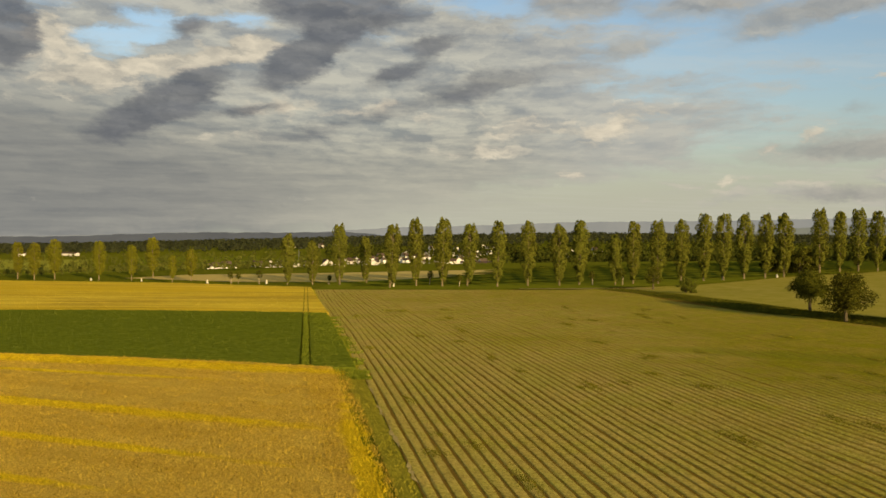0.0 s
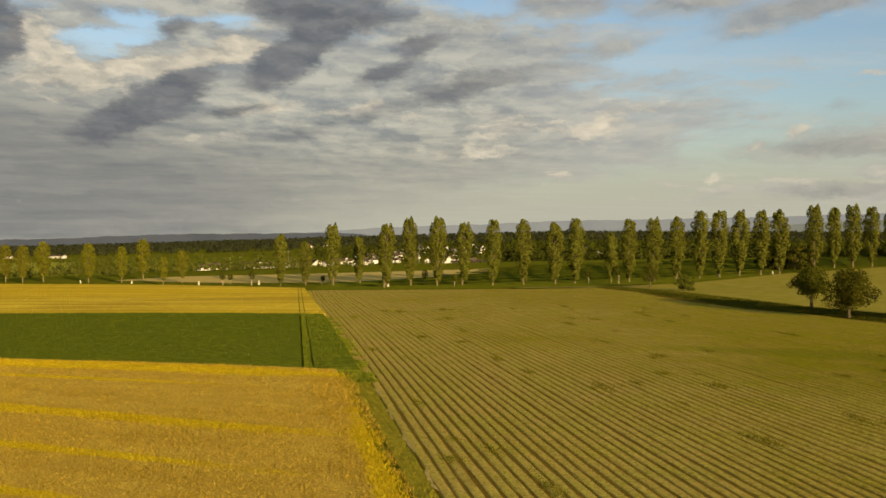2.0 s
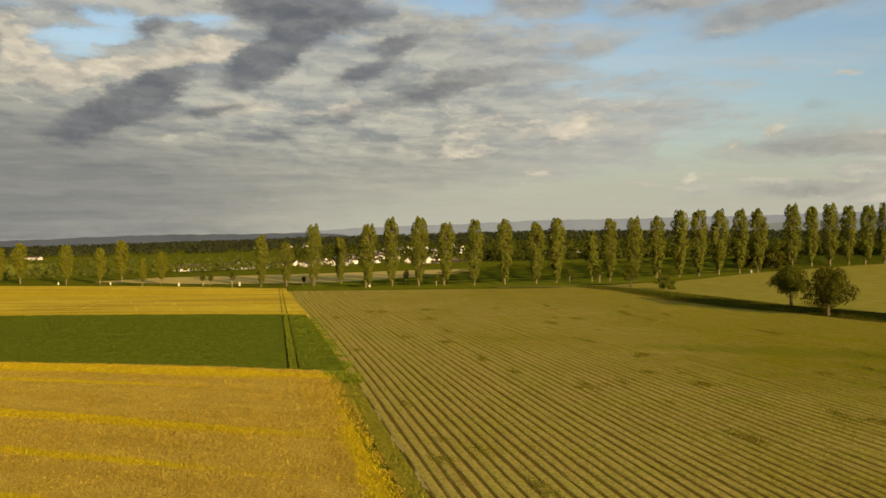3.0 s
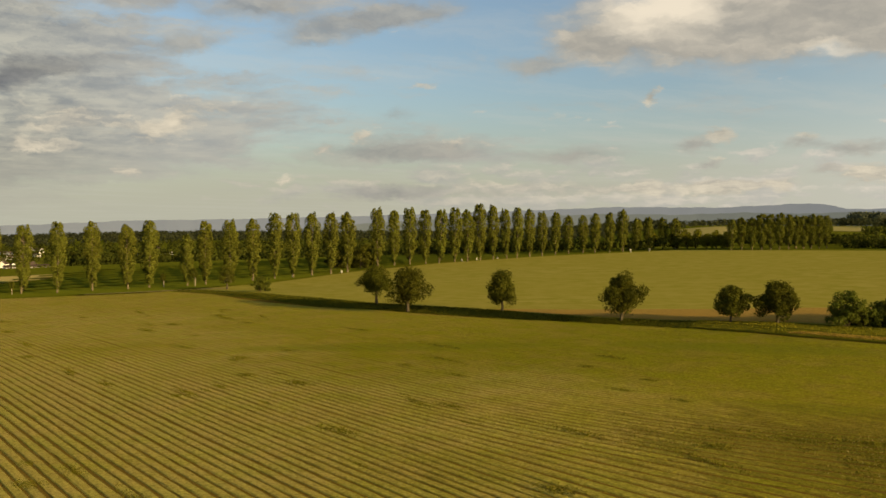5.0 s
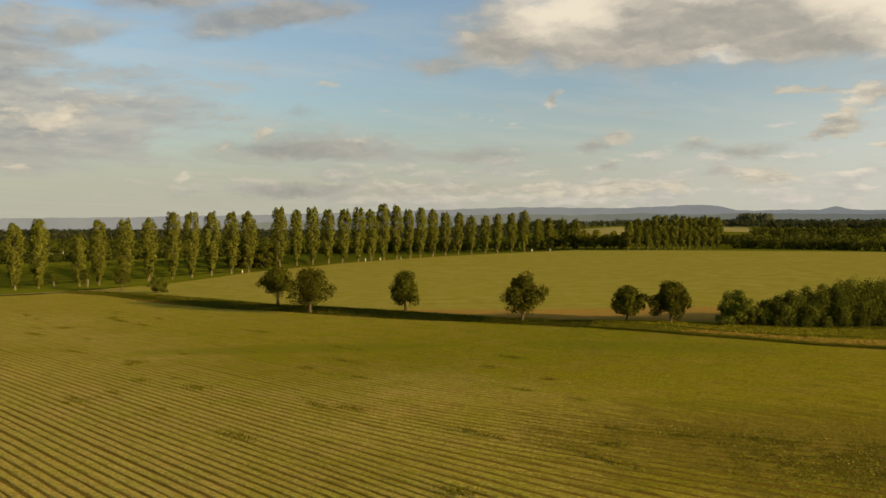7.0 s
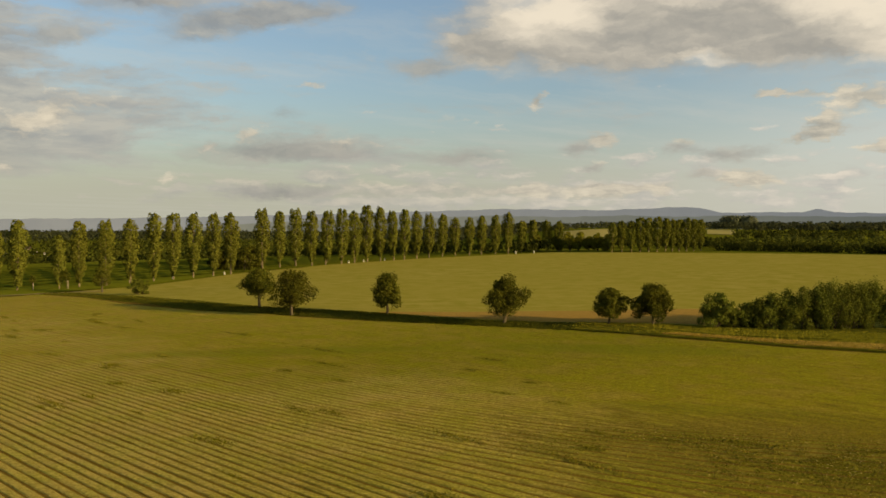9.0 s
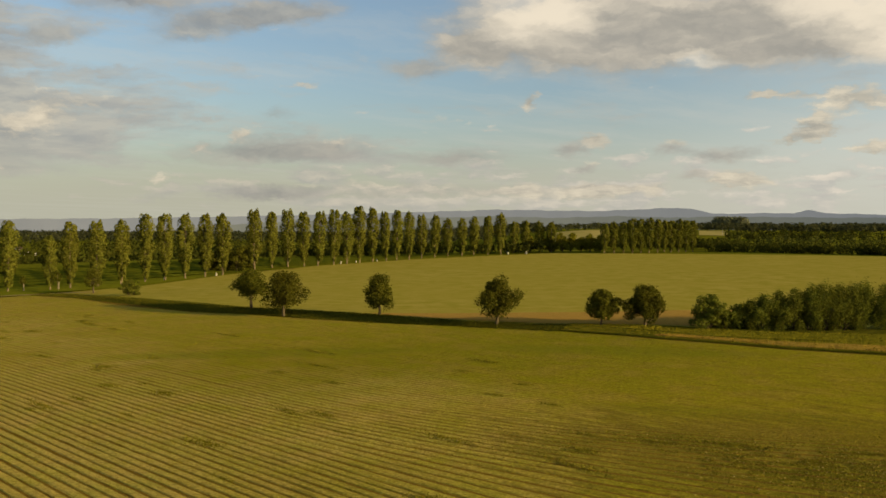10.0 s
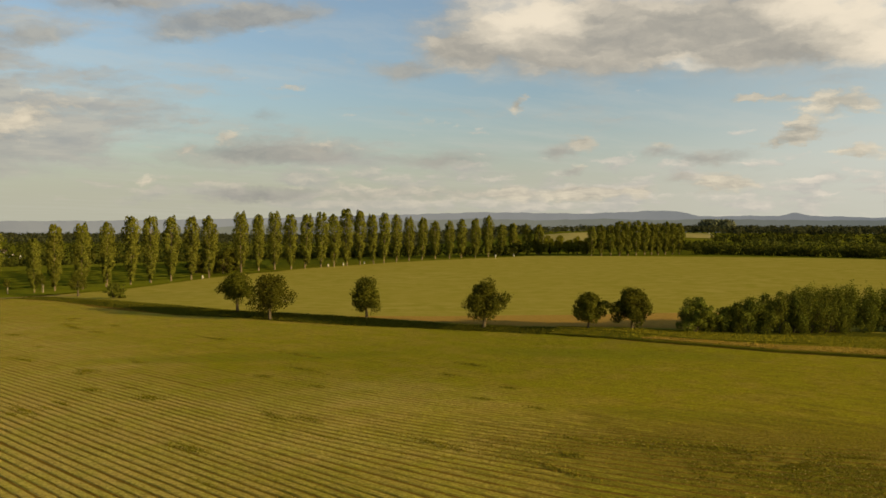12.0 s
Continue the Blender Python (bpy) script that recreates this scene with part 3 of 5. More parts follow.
gf = np.stack([i[:-1], np.roll(i, -1, 1)[:-1], np.roll(i, -1, 1)[1:], i[1:]], -1).reshape(-1, 4)[:, ::-1]
ground = part("ground", (gv, gf), M["meadow"])
tagged(ground, "rolling green meadow land reaching to the horizon", "ground", kind="structure")


# field edges
FAR_EDGE = [(-27.5, 263), (12, 251), (44, 243), (50.5, 244)]
BANK_TOP = [(57, 246), (62, 228), (66.5, 205), (71.5, 187.5), (75.8, 167.8), (81.8, 154.9), (87.4, 143.3), (91.1, 130.2), (95.8, 120.2), (101.0, 111.7), (107.7, 105.4), (114.4, 99.4), (120.2, 92.8), (127.0, 87.2), (139.5, 78.7), (170, 42), (200, -20)]
FIELD_TOP = [(79, 250), (117, 279.4), (162.5, 301.6), (210, 310.8), (239, 310), (284, 306), (291, 295), (313, 250.7), (336, 197.5), (350, 120), (340, 40)]


def tufts(points, z, height, width, rng, lean=0.35):
    """Upright blades, one bent leaf each."""
    n = len(points)
    t = rng.uniform(0, 2 * math.pi, n)
    side = np.stack([np.cos(t), np.sin(t), 0 * t], -1) * (width * rng.uniform(0.6, 1.3, n))[:, None]
    tip = np.stack([rng.normal(0, lean, n), rng.normal(0, lean, n), np.ones(n)], -1) * (height * rng.uniform(0.6, 1.3, n))[:, None]
    base = np.column_stack([points, z])
    v = np.stack([base - side, base + side, base + tip + side * 0.4, base + tip - side * 0.4], 1)
    return v.reshape(-1, 3), np.arange(4 * n).reshape(n, 4)


def between(line_a, line_b, n, rng, k0=0.0, k1=1.0, bias=1.0):
    """Random places on the sheet between two lines."""
    a, b = along(line_a, 300), along(line_b, 300)
    i, k = rng.integers(0, 299, n), k0 + (k1 - k0) * rng.random(n) ** bias
    f = rng.random(n)[:, None]
    return (a[i] * (1 - f) + a[i + 1] * f) * (1 - k[:, None]) + (b[i] * (1 - f) + b[i + 1] * f) * k[:, None]


def noise_at(p, scale):
    return np.array([noise.noise(Vector((x * scale, y * scale, 0.3))) for x, y in p])


# crop field with planted rows
field_rows = thing("crop_field", "field of straw-pale planted rows with dark soil furrows", "field", kind="structure")
part("furrow_soil", ribbon([uv(10.9, -40), uv(10.9, 262)], [(160, -40), (146, 0), (115.4, 65), (104.5, 96.4), (82.6, 135.4), (66, 173.2), (57.2, 224.6), (52, 240)], 90, 30, 0.05), M["soil"], field_rows)
edge = np.array(FAR_EDGE + TRACK_EDGE[1:])
edge_u, edge_v = edge @ N, edge @ D
rng = np.random.default_rng(4)
SPACING = 0.88


def bend(u, v):
    """The rows turn east, parallel to the track, in the near corner of the field."""
    return u + np.interp(u, (39, 57, 90), (0.0, 0.0135, 0.006)) * np.clip(75 - v, 0, 80) ** 2 / 2


for q in range(int((150 - 11.3) / SPACING)):
    u = 11.35 + q * SPACING
    v1 = float(np.interp(u, edge_u, edge_v)) - 0.6
    v0 = -12.0
    if v1 - v0 < 6:
        break
    n = int((v1 - v0) / 1.5)
    vs = np.linspace(v0, v1, n)
    wob = np.interp(vs, np.linspace(v0, v1, 14), rng.normal(0, 0.04, 14))
    prof = np.array([(-0.350, 0.0), (-0.275, 0.060), (0.0, 0.074), (0.275, 0.060), (0.350, 0.0)])
    uu = bend(u + wob[:, None] + prof[:, 0] * (1 + 0.16 * step(70, 150, vs))[:, None] + rng.normal(0, 0.022, (n, 5)), vs[:, None])
    p = uu[..., None] * N + vs[:, None, None] * D
    z = land(p[..., 0], p[..., 1]) + 0.04 + prof[:, 1] * (1 + rng.normal(0, 0.10, (n, 5))) * (1 - 0.45 * step(70, 150, vs) - 0.65 * np.interp(u, (39, 57, 90), (0.0, 1.0, 0.6)) * np.clip((75 - vs) / 35, 0, 1))[:, None] - 0.4 * (past_track(p[..., 0], p[..., 1]) > -0.5)
    part("planted_row", (np.concatenate([p, z[..., None]], -1).reshape(-1, 3), grid_faces(n, 5)[:, ::-1]), M["bed"], field_rows)

rng = np.random.default_rng(41)
p = np.column_stack([rng.uniform(11.4, 110, 50000), 12 + 110 * rng.random(50000) ** 1.3])
p = p[rng.random(len(p)) < 0.12 + step(16, 48, p[:, 0])]
row = 11.35 + SPACING * np.round((p[:, 0] - 11.35) / SPACING)
p = bend(row + rng.choice((-0.30, 0.30, 0.0), len(p)) + rng.normal(0, 0.06, len(p)), p[:, 1])[:, None] * N + p[:, 1:] * D
p = p[past_track(p[:, 0], p[:, 1]) < -1.5]
part("seedlings", tufts(p, land(p[:, 0], p[:, 1]) + 0.09, 0.055, 0.03, rng, 0.6), M["leaflet"], field_rows)
p = np.column_stack([rng.uniform(11.4, 120, 52000), 105 + 155 * rng.random(52000)])
row = 11.35 + SPACING * np.round((p[:, 0] - 11.35) / SPACING)
p = (row + rng.normal(0, 0.17, len(p)))[:, None] * N + p[:, 1:] * D
p = p[(past_track(p[:, 0], p[:, 1]) < -1.5) & (p[:, 1] < np.interp(p[:, 0], [-27.5, 12, 44, 60], [261, 249, 241, 238]))]
part("crop_leaflets", tufts(p, land(p[:, 0], p[:, 1]) + 0.08, 0.055, 0.035, rng, 0.8), M["leaflet"], field_rows)

rng = np.random.default_rng(43)
a, b = rng.normal(0, 16, 34000), rng.normal(0, 4.5, 34000)
p = np.column_stack([62 + 0.54 * a + 0.84 * b, 30 - 0.84 * a + 0.54 * b])
p = p[(noise_at(p, 0.12) + 0.6 * noise_at(p, 0.7) > -0.10) & (past_track(p[:, 0], p[:, 1]) < -2) & (p[:, 1] > -10)]
part("weedy_growth", tufts(p, land(p[:, 0], p[:, 1]) + 0.09, 0.065, 0.035, rng, 0.9), M["weed"], field_rows)
p = p[rng.random(len(p)) < 0.07] + rng.normal(0, 0.3, 2)
part("straw_flecks", tufts(p, land(p[:, 0], p[:, 1]) + 0.13, 0.045, 0.028, rng, 1.2), M["tan"], field_rows)

# wheat, green crop, verge
WHEAT_EDGE = [uv(9.3, -20), uv(9.3, 70), uv(8.6, 90), (-6.0, 96.5)]
TOP_NEAR = [(-140, 134), (-46.3, 107.8), (-13.7, 99), (-6.4, 96.6)]
FOOT_NEAR = [(-140, -20), (-40, -20), uv(9.2, -20)]
near_wheat = thing("wheat_field", "ripe tan wheat field, partly lodged, with golden strips", "field", kind="structure")
part("standing_wheat", slab(FOOT_NEAR, TOP_NEAR, 120, 90, 0.52, 0.012, 1), M["wheat"], near_wheat)
rng = np.random.default_rng(31)
p = between([(-68, -20), (-40, -20), uv(9.2, -20)], [(-68, 113.9), (-46.3, 107.8), (-13.7, 99), (-6.4, 96.6)], 270000, rng, 0.42, 1.0, 0.9)
p = p[(p[:, 0] > -66)]
p = p[noise_at(p, 0.9) + 0.7 * noise_at(p, 0.22) + rng.normal(0, 0.25, len(p)) > -0.02]
part("wheat_ears", tufts(p, land(p[:, 0], p[:, 1]) + 0.40 + 0.08 * rng.random(len(p)), 0.19, 0.019, rng, 0.45), M["ears"], near_wheat)


def golden(line_a, line_b, count, lift, seed):
    """A strip of taller golden wheat with ragged edges."""
    rng = np.random.default_rng(seed)
    p = between(line_a, line_b, count, rng)
    p = p + rng.normal(0, 0.7, p.shape) * rng.random((count, 1))
    p = p[p @ N < 9.35]
    p = p[noise_at(p, 0.35) + noise_at(p, 1.3) * 0.5 + rng.normal(0, 0.35, len(p)) > -0.12]
    part("golden_ears", tufts(p, land(p[:, 0], p[:, 1]) + 0.42 + lift * rng.random(len(p)), 0.19, 0.019, rng, 0.45), M["ears"], near_wheat)


golden([uv(6.0, -10), uv(5.6, 40), uv(5.8, 70), uv(4.8, 90)], [uv(9.2, -10), uv(9.2, 40), uv(9.0, 70), uv(8.5, 94)], 40000, 0.10, 32)
golden([(-66, 91), (-32.6, 78.6), (-19.6, 73.6), (-9.0, 68.5)], [(-66, 88), (-31.5, 75.8), (-19.0, 70.8), (-8.0, 65.5)], 16000, 0.07, 33)
golden([(-66, 112.6), (-46.3, 107.2), (-25.5, 102.2), (-13.7, 98.6), (-7.2, 96.2)], [(-66, 109), (-46.3, 102.6), (-25.5, 97.6), (-13.7, 94), (-6.0, 91.0)], 22000, 0.07, 34)
golden([(-50, 74), (-28, 66.5), (-10, 59)], [(-50, 72.6), (-28, 65.2), (-10, 58)], 3000, 0.05, 35)
rng4 = np.random.default_rng(36)
p = np.column_stack([rng4.uniform(-24, 9.2, 42000), 30 + 48 * rng4.random(42000)])
p = p[:, :1] * N + p[:, 1:] * D
p = p[noise_at(p, 0.5) + 0.6 * noise_at(p, 1.6) + rng4.normal(0, 0.3, len(p)) > 0.0]
part("lodged_ears", tufts(p, land(p[:, 0], p[:, 1]) + 0.44 + 0.06 * rng4.random(len(p)), 0.16, 0.030, rng4, 0.9), M["ears"], near_wheat)
green_field = thing("green_crop_field", "strip of dark green crop with two tractor lines", "field", kind="structure")
TOP_GREEN = [(-160, 230), (-88.5, 201), (-47.3, 184), (-14.5, 171)]


def cross(line, u):
    """Where a line of corners meets the row line u."""
    q = along(line, 4000)
    k = int(np.argmin(np.abs(q @ N - u)))
    return q[k]


NEAR_LINE = TOP_NEAR + [(-3.6, 96.0)]
for (u0, u1), (w0, w1) in (((None, 4.45), (None, 6.15)), ((4.68, 5.50), (6.38, 7.05)), ((5.73, 10.4), (7.28, 10.5))):
    lo = [cross(NEAR_LINE, u1), TOP_NEAR[1], TOP_NEAR[0]] if u0 is None else [cross(NEAR_LINE, u1), cross(NEAR_LINE, u0)]
    hi = [cross(TOP_GREEN, w1), TOP_GREEN[1], TOP_GREEN[0]] if u0 is None else [cross(TOP_GREEN, w1), cross(TOP_GREEN, w0)]
    part("crop_block", slab(lo, hi, 60 if u0 is None else 6, 50, 0.50, 0.02, 2), M["green"], green_field)
    p = between(lo, hi, 24000 if u0 is None else 4000, rng)
    p = p[p[:, 0] > -110]
    part("crop_leaves", tufts(p, land(p[:, 0], p[:, 1]) + 0.46, 0.10, 0.055, rng, 0.9), M["green"], green_field)
rng2 = np.random.default_rng(55)
for near_u, far_u in ((4.56, 6.26), (5.61, 7.16)):
    a, b = cross(NEAR_LINE, near_u), cross(TOP_GREEN, far_u)
    k = rng2.random((1500, 1))
    p = a * (1 - k) + b * k + rng2.choice((-0.17, 0.17), (1500, 1)) * N + rng2.normal(0, 0.05, (1500, 2))
    part("ragged_stems", tufts(p, land(p[:, 0], p[:, 1]) + 0.05, 0.24, 0.05, rng2, 0.30), M["green"], green_field)
p = np.column_stack([rng2.uniform(8.2, 11.6, 2600), rng2.uniform(90, 103, 2600)])
p = p[noise_at(p, 0.5) + 0.15 * (10.2 - p[:, 0]) > -0.05]
p = p[:, :1] * N + p[:, 1:] * D
part("straggling_stems", tufts(p, land(p[:, 0], p[:, 1]) + 0.05, 0.34, 0.05, rng2, 0.4), M["green"], green_field)
p = np.column_stack([10.6 + np.abs(rng2.normal(0, 0.7, 2600)), rng2.uniform(100, 172, 2600)])
p = p[noise_at(p, 0.25) > 0.05]
p = p[:, :1] * N + p[:, 1:] * D
part("straggling_stems", tufts(p, land(p[:, 0], p[:, 1]) + 0.05, 0.26, 0.06, rng2, 0.5), M["green"], green_field)
far_wheat = thing("wheat_field", "golden ripe wheat field before the row of young poplars", "field", kind="structure")
TOP_FAR = [(-230, 382), (-149.6, 336), (-78.8, 301), (-29.7, 267.5)]
part("standing_wheat", slab(TOP_GREEN, TOP_FAR, 100, 50, 0.50, 0.02, 3), M["streaky"], far_wheat)
p = between(TOP_GREEN, TOP_FAR, 40000, rng)
part("wheat_ears", tufts(p, land(p[:, 0], p[:, 1]) + 0.46, 0.08, 0.05, rng, 0.9), M["streaky"], far_wheat)
for near_u, far_u in ((6.26, 8.30), (7.16, 9.10)):
    a, b = cross(TOP_GREEN, near_u), cross(TOP_FAR + [(-26.0, 265.5)], far_u)
    part("wheel_line", ribbon([a - 0.11 * N, b - 0.11 * N], [a + 0.11 * N, b + 0.11 * N], 40, 3, 0.53, 0.015, 8), M["verge"], far_wheat)
verge = thing("grass_verge", "narrow strip of rough grass between wheat and planted rows", "grass", kind="structure")
VERGE_A, VERGE_B = [uv(9.4, -20), uv(9.4, 70), uv(8.8, 92), uv(10.3, 98), uv(10.4, 262)], [uv(10.8, -20), uv(10.8, 70), uv(10.85, 92), uv(10.9, 98), uv(10.95, 262)]
part("grass_strip", ribbon(VERGE_A, VERGE_B, 160, 5, 0.10, 0.03, 4), M["verge"], verge)
p = between(VERGE_A, VERGE_B, 16000, rng)
part("grass_blades", tufts(p, land(p[:, 0], p[:, 1]) + 0.06, 0.11, 0.035, rng, 0.6), M["verge"], verge)

# second field, its soil strip, the bank along the track
tagged(part("field_east", ribbon(BANK_TOP, FIELD_TOP, 90, 60, 0.06), M["field"]), "wide pale mown field behind the fruit trees", "field", kind="structure")
tagged(part("soil_strip", ribbon([(88.2, 142.6), (92.1, 130.7), (96.8, 120.7), (102, 112.2), (108.5, 106), (115.2, 100), (121, 93.6), (128, 88)], [(88.6, 142.9), (99.8, 133.6), (108.8, 128.2), (122.3, 119.8), (134.6, 115), (143.4, 109), (150, 104), (162, 95)], 50, 8, 0.10), M["brown"]), "strip of bare brown soil along the field edge", "soil", kind="structure")
# the bank's shade is partly carried by its dark grass colour
bank = thing("track_bank", "dark grassy bank below the fruit trees, its shade put into the colour", "bank", kind="structure")
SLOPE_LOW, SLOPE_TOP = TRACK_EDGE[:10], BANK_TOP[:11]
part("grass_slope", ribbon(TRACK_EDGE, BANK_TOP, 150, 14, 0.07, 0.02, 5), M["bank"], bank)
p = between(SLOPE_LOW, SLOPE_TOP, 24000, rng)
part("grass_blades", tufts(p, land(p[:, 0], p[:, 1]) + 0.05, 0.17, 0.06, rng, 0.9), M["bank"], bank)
tagged(part("grass_strip_east", ribbon([(101.5, 105.6), (105.3, 96.9), (107.8, 88.2), (111.2, 80.9), (113, 73.2), (117, 66), (130, 40)], [(105.5, 107.4), (112.5, 99.6), (118, 92), (123, 86.5), (129, 81.5), (136, 74), (152, 48)], 140, 16, 0.16, 0.02, 6), M["roughgrass"]), "sunlit rough grass strip along the track", "grass", kind="structure")
p = between([(101.5, 105.6), (105.3, 96.9), (107.8, 88.2), (111.2, 80.9), (113, 73.2), (117, 66), (130, 40)], [(105.5, 107.4), (112.5, 99.6), (118, 92), (123, 86.5), (129, 81.5), (136, 74), (152, 48)], 22000, rng)
tagged(part("rough_grass_tufts", tufts(p, land(p[:, 0], p[:, 1]) + 0.14, 0.16, 0.05, rng, 0.9), M["roughgrass"]), "uneven grass tufts along the track", "grass", kind="stuff")
LOW_SIDE = [(107.2, 91.5), (108.6, 88.2), (112.0, 80.9), (113.8, 73.2), (117.8, 66), (130.8, 40)]
DRY_TOP = [(107.6, 91.7), (110.6, 88.9), (114.8, 82.2), (118.2, 75.0), (123, 68.4), (137, 42)]
tagged(part("dry_grass_strip", ribbon(LOW_SIDE, DRY_TOP, 80, 6, 0.24, 0.02, 16), M["dry"]), "strip of dry tan grass along the field edge", "grass", kind="structure")
p = between(LOW_SIDE, DRY_TOP, 9000, rng)
tagged(part("dry_grass_tufts", tufts(p, land(p[:, 0], p[:, 1]) + 0.20, 0.13, 0.05, rng, 0.9), M["dry"]), "dry tan grass tufts along the field edge", "grass", kind="stuff")
# the furrow's step shadow, laid on as a dark raised ribbon
tagged(part("edge_furrow", ribbon([(101.0, 105.3), (104.6, 96.5), (107.0, 87.6), (110.2, 80.2), (112.0, 72.6), (116.0, 65.4), (129, 39)], [(101.6, 105.6), (105.3, 96.8), (107.7, 87.9), (110.9, 80.5), (112.8, 73.0), (116.8, 65.8), (129.8, 39.4)], 80, 3, 0.20, 0.01, 17), M["bank"]), "dark strip for the step shadow of the furrow between crop and grass strip", "furrow", kind="structure")
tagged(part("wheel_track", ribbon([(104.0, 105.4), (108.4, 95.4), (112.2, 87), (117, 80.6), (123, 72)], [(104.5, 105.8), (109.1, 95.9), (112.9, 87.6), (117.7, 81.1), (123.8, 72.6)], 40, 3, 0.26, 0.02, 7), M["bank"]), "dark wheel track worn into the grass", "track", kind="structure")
tagged(part("tan_field", ribbon([(-110, 345), (-60, 308), (-20, 296), (10, 312), (30, 332)], [(-90, 362), (-60, 358), (-25, 356), (10, 358), (34, 358)], 40, 8, 0.08), M["tan"]), "tan harvested field strip behind the poplars", "field", kind="structure")
tagged(part("meadow", ribbon([(-28, 266), (12, 254), (48, 247), (62, 250), (80, 256), (118, 283), (140, 296)], [(-25, 294), (12, 312), (36, 334), (60, 376), (100, 385), (150, 380), (190, 372)], 70, 30, 0.07), M["lawn"]), "lush green meadow striped by long poplar shadows", "meadow", kind="structure")
# long poplar shadows put in as dark ribbons above the meadow
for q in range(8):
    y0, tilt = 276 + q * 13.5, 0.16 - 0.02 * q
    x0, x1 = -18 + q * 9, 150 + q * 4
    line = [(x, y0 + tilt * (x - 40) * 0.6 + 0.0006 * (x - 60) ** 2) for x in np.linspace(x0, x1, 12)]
    tagged(part("grass_swath", ribbon(line, [(x, y + 3.6 + 0.3 * q) for x, y in line], 60, 4, 0.35, 0.06, 60 + q), M["shade_stripe"]), "long dark ribbon standing in for a poplar shadow across the meadow", "grass", kind="structure")
rng3 = np.random.default_rng(71)
for v0, v1 in ((45, 50), (53, 58), (62, 69), (72, 77), (82, 87), (93, 98), (106, 112)):
    q = np.linspace(0, 1, 26)
    full = np.sin(np.pi * q) ** 0.4 * (0.13 + 0.08 * np.interp(q, np.linspace(0, 1, 9), rng3.normal(0, 1, 9)).clip(-1, 1.6))
    mid = 10.92 + np.interp(q, np.linspace(0, 1, 8), rng3.normal(0, 0.08, 8))
    tagged(part("bare_patch", ribbon([uv(m - f, v0 + (v1 - v0) * k) for m, f, k in zip(mid, full, q)], [uv(m + f, v0 + (v1 - v0) * k) for m, f, k in zip(mid, full, q)], 60, 4, 0.13, 0.012, int(v0)), M["path"]), "pale bare patch at the edge of the planted rows", "soil", kind="structure")
tagged(part("gravel_track", ribbon([(30, 248.5), (44, 245.2), (54, 243.5), (66, 240)], [(30, 250), (44, 247.2), (54, 246), (66, 243)], 30, 3, 0.12), M["path"]), "pale gravel track at the field corner", "track", kind="structure")

# ---- trees ----
def leaves(centres, size, rng, squash=0.8, out=None, loose=0.75):
    """A quad for each leaf tuft, turned at random or, with out given, mostly facing that way."""
    n = len(centres)
    a = rng.normal(size=(n, 3))
    if out is not None:
        face = out / np.maximum(np.linalg.norm(out, axis=1), 1e-6)[:, None] + rng.normal(0, loose, (n, 3))
        face /= np.linalg.norm(face, axis=1)[:, None]
        a = a - face * np.sum(a * face, 1)[:, None]
    a /= np.linalg.norm(a, axis=1)[:, None]
    b = np.cross(face, a) if out is not None else np.cross(a, rng.normal(size=(n, 3)))
    b /= np.linalg.norm(b, axis=1)[:, None]
    s = size * rng.uniform(0.6, 1.3, (n, 1))
    p = np.stack([centres - a * s, centres - b * s * squash, centres + a * s, centres + b * s * squash], 1)
    return p.reshape(-1, 3), np.arange(4 * n).reshape(n, 4)


def tube(points, radii, sides=7):
    """A tapered limb through points."""
    points = np.asarray(points, float)
    v, f = [], []
    for k, (p, r) in enumerate(zip(points, radii)):
        d = points[min(k + 1, len(points) - 1)] - points[max(k - 1, 0)]
        d /= np.linalg.norm(d)
        a = np.cross(d, (0.3, 1, 0.1))
        a /= np.linalg.norm(a)
        b = np.cross(d, a)
        for s in range(sides):
            t = 2 * math.pi * s / sides
            v.append(p + r * (math.cos(t) * a + math.sin(t) * b))
    for k in range(len(points) - 1):
        for s in range(sides):
            f.append([k * sides + s, k * sides + (s + 1) % sides, (k + 1) * sides + (s + 1) % sides, (k + 1) * sides + s])
    f.append([(len(points) - 1) * sides + s for s in range(sides)])
    return np.array(v), f


def joined(pieces):
    v, f, k = [], [], 0
    for a, b in pieces:
        v.append(np.asarray(a))
        f += [[int(x) + k for x in q] for q in b]
        k += len(a)
    return np.concatenate(v), f


def ball_points(n, rng, shell=0.55):
    d = rng.normal(size=(n, 3))
    d /= np.linalg.norm(d, axis=1)[:, None]
    return d * (shell + (1 - shell) * rng.random((n, 1)) ** 0.6)


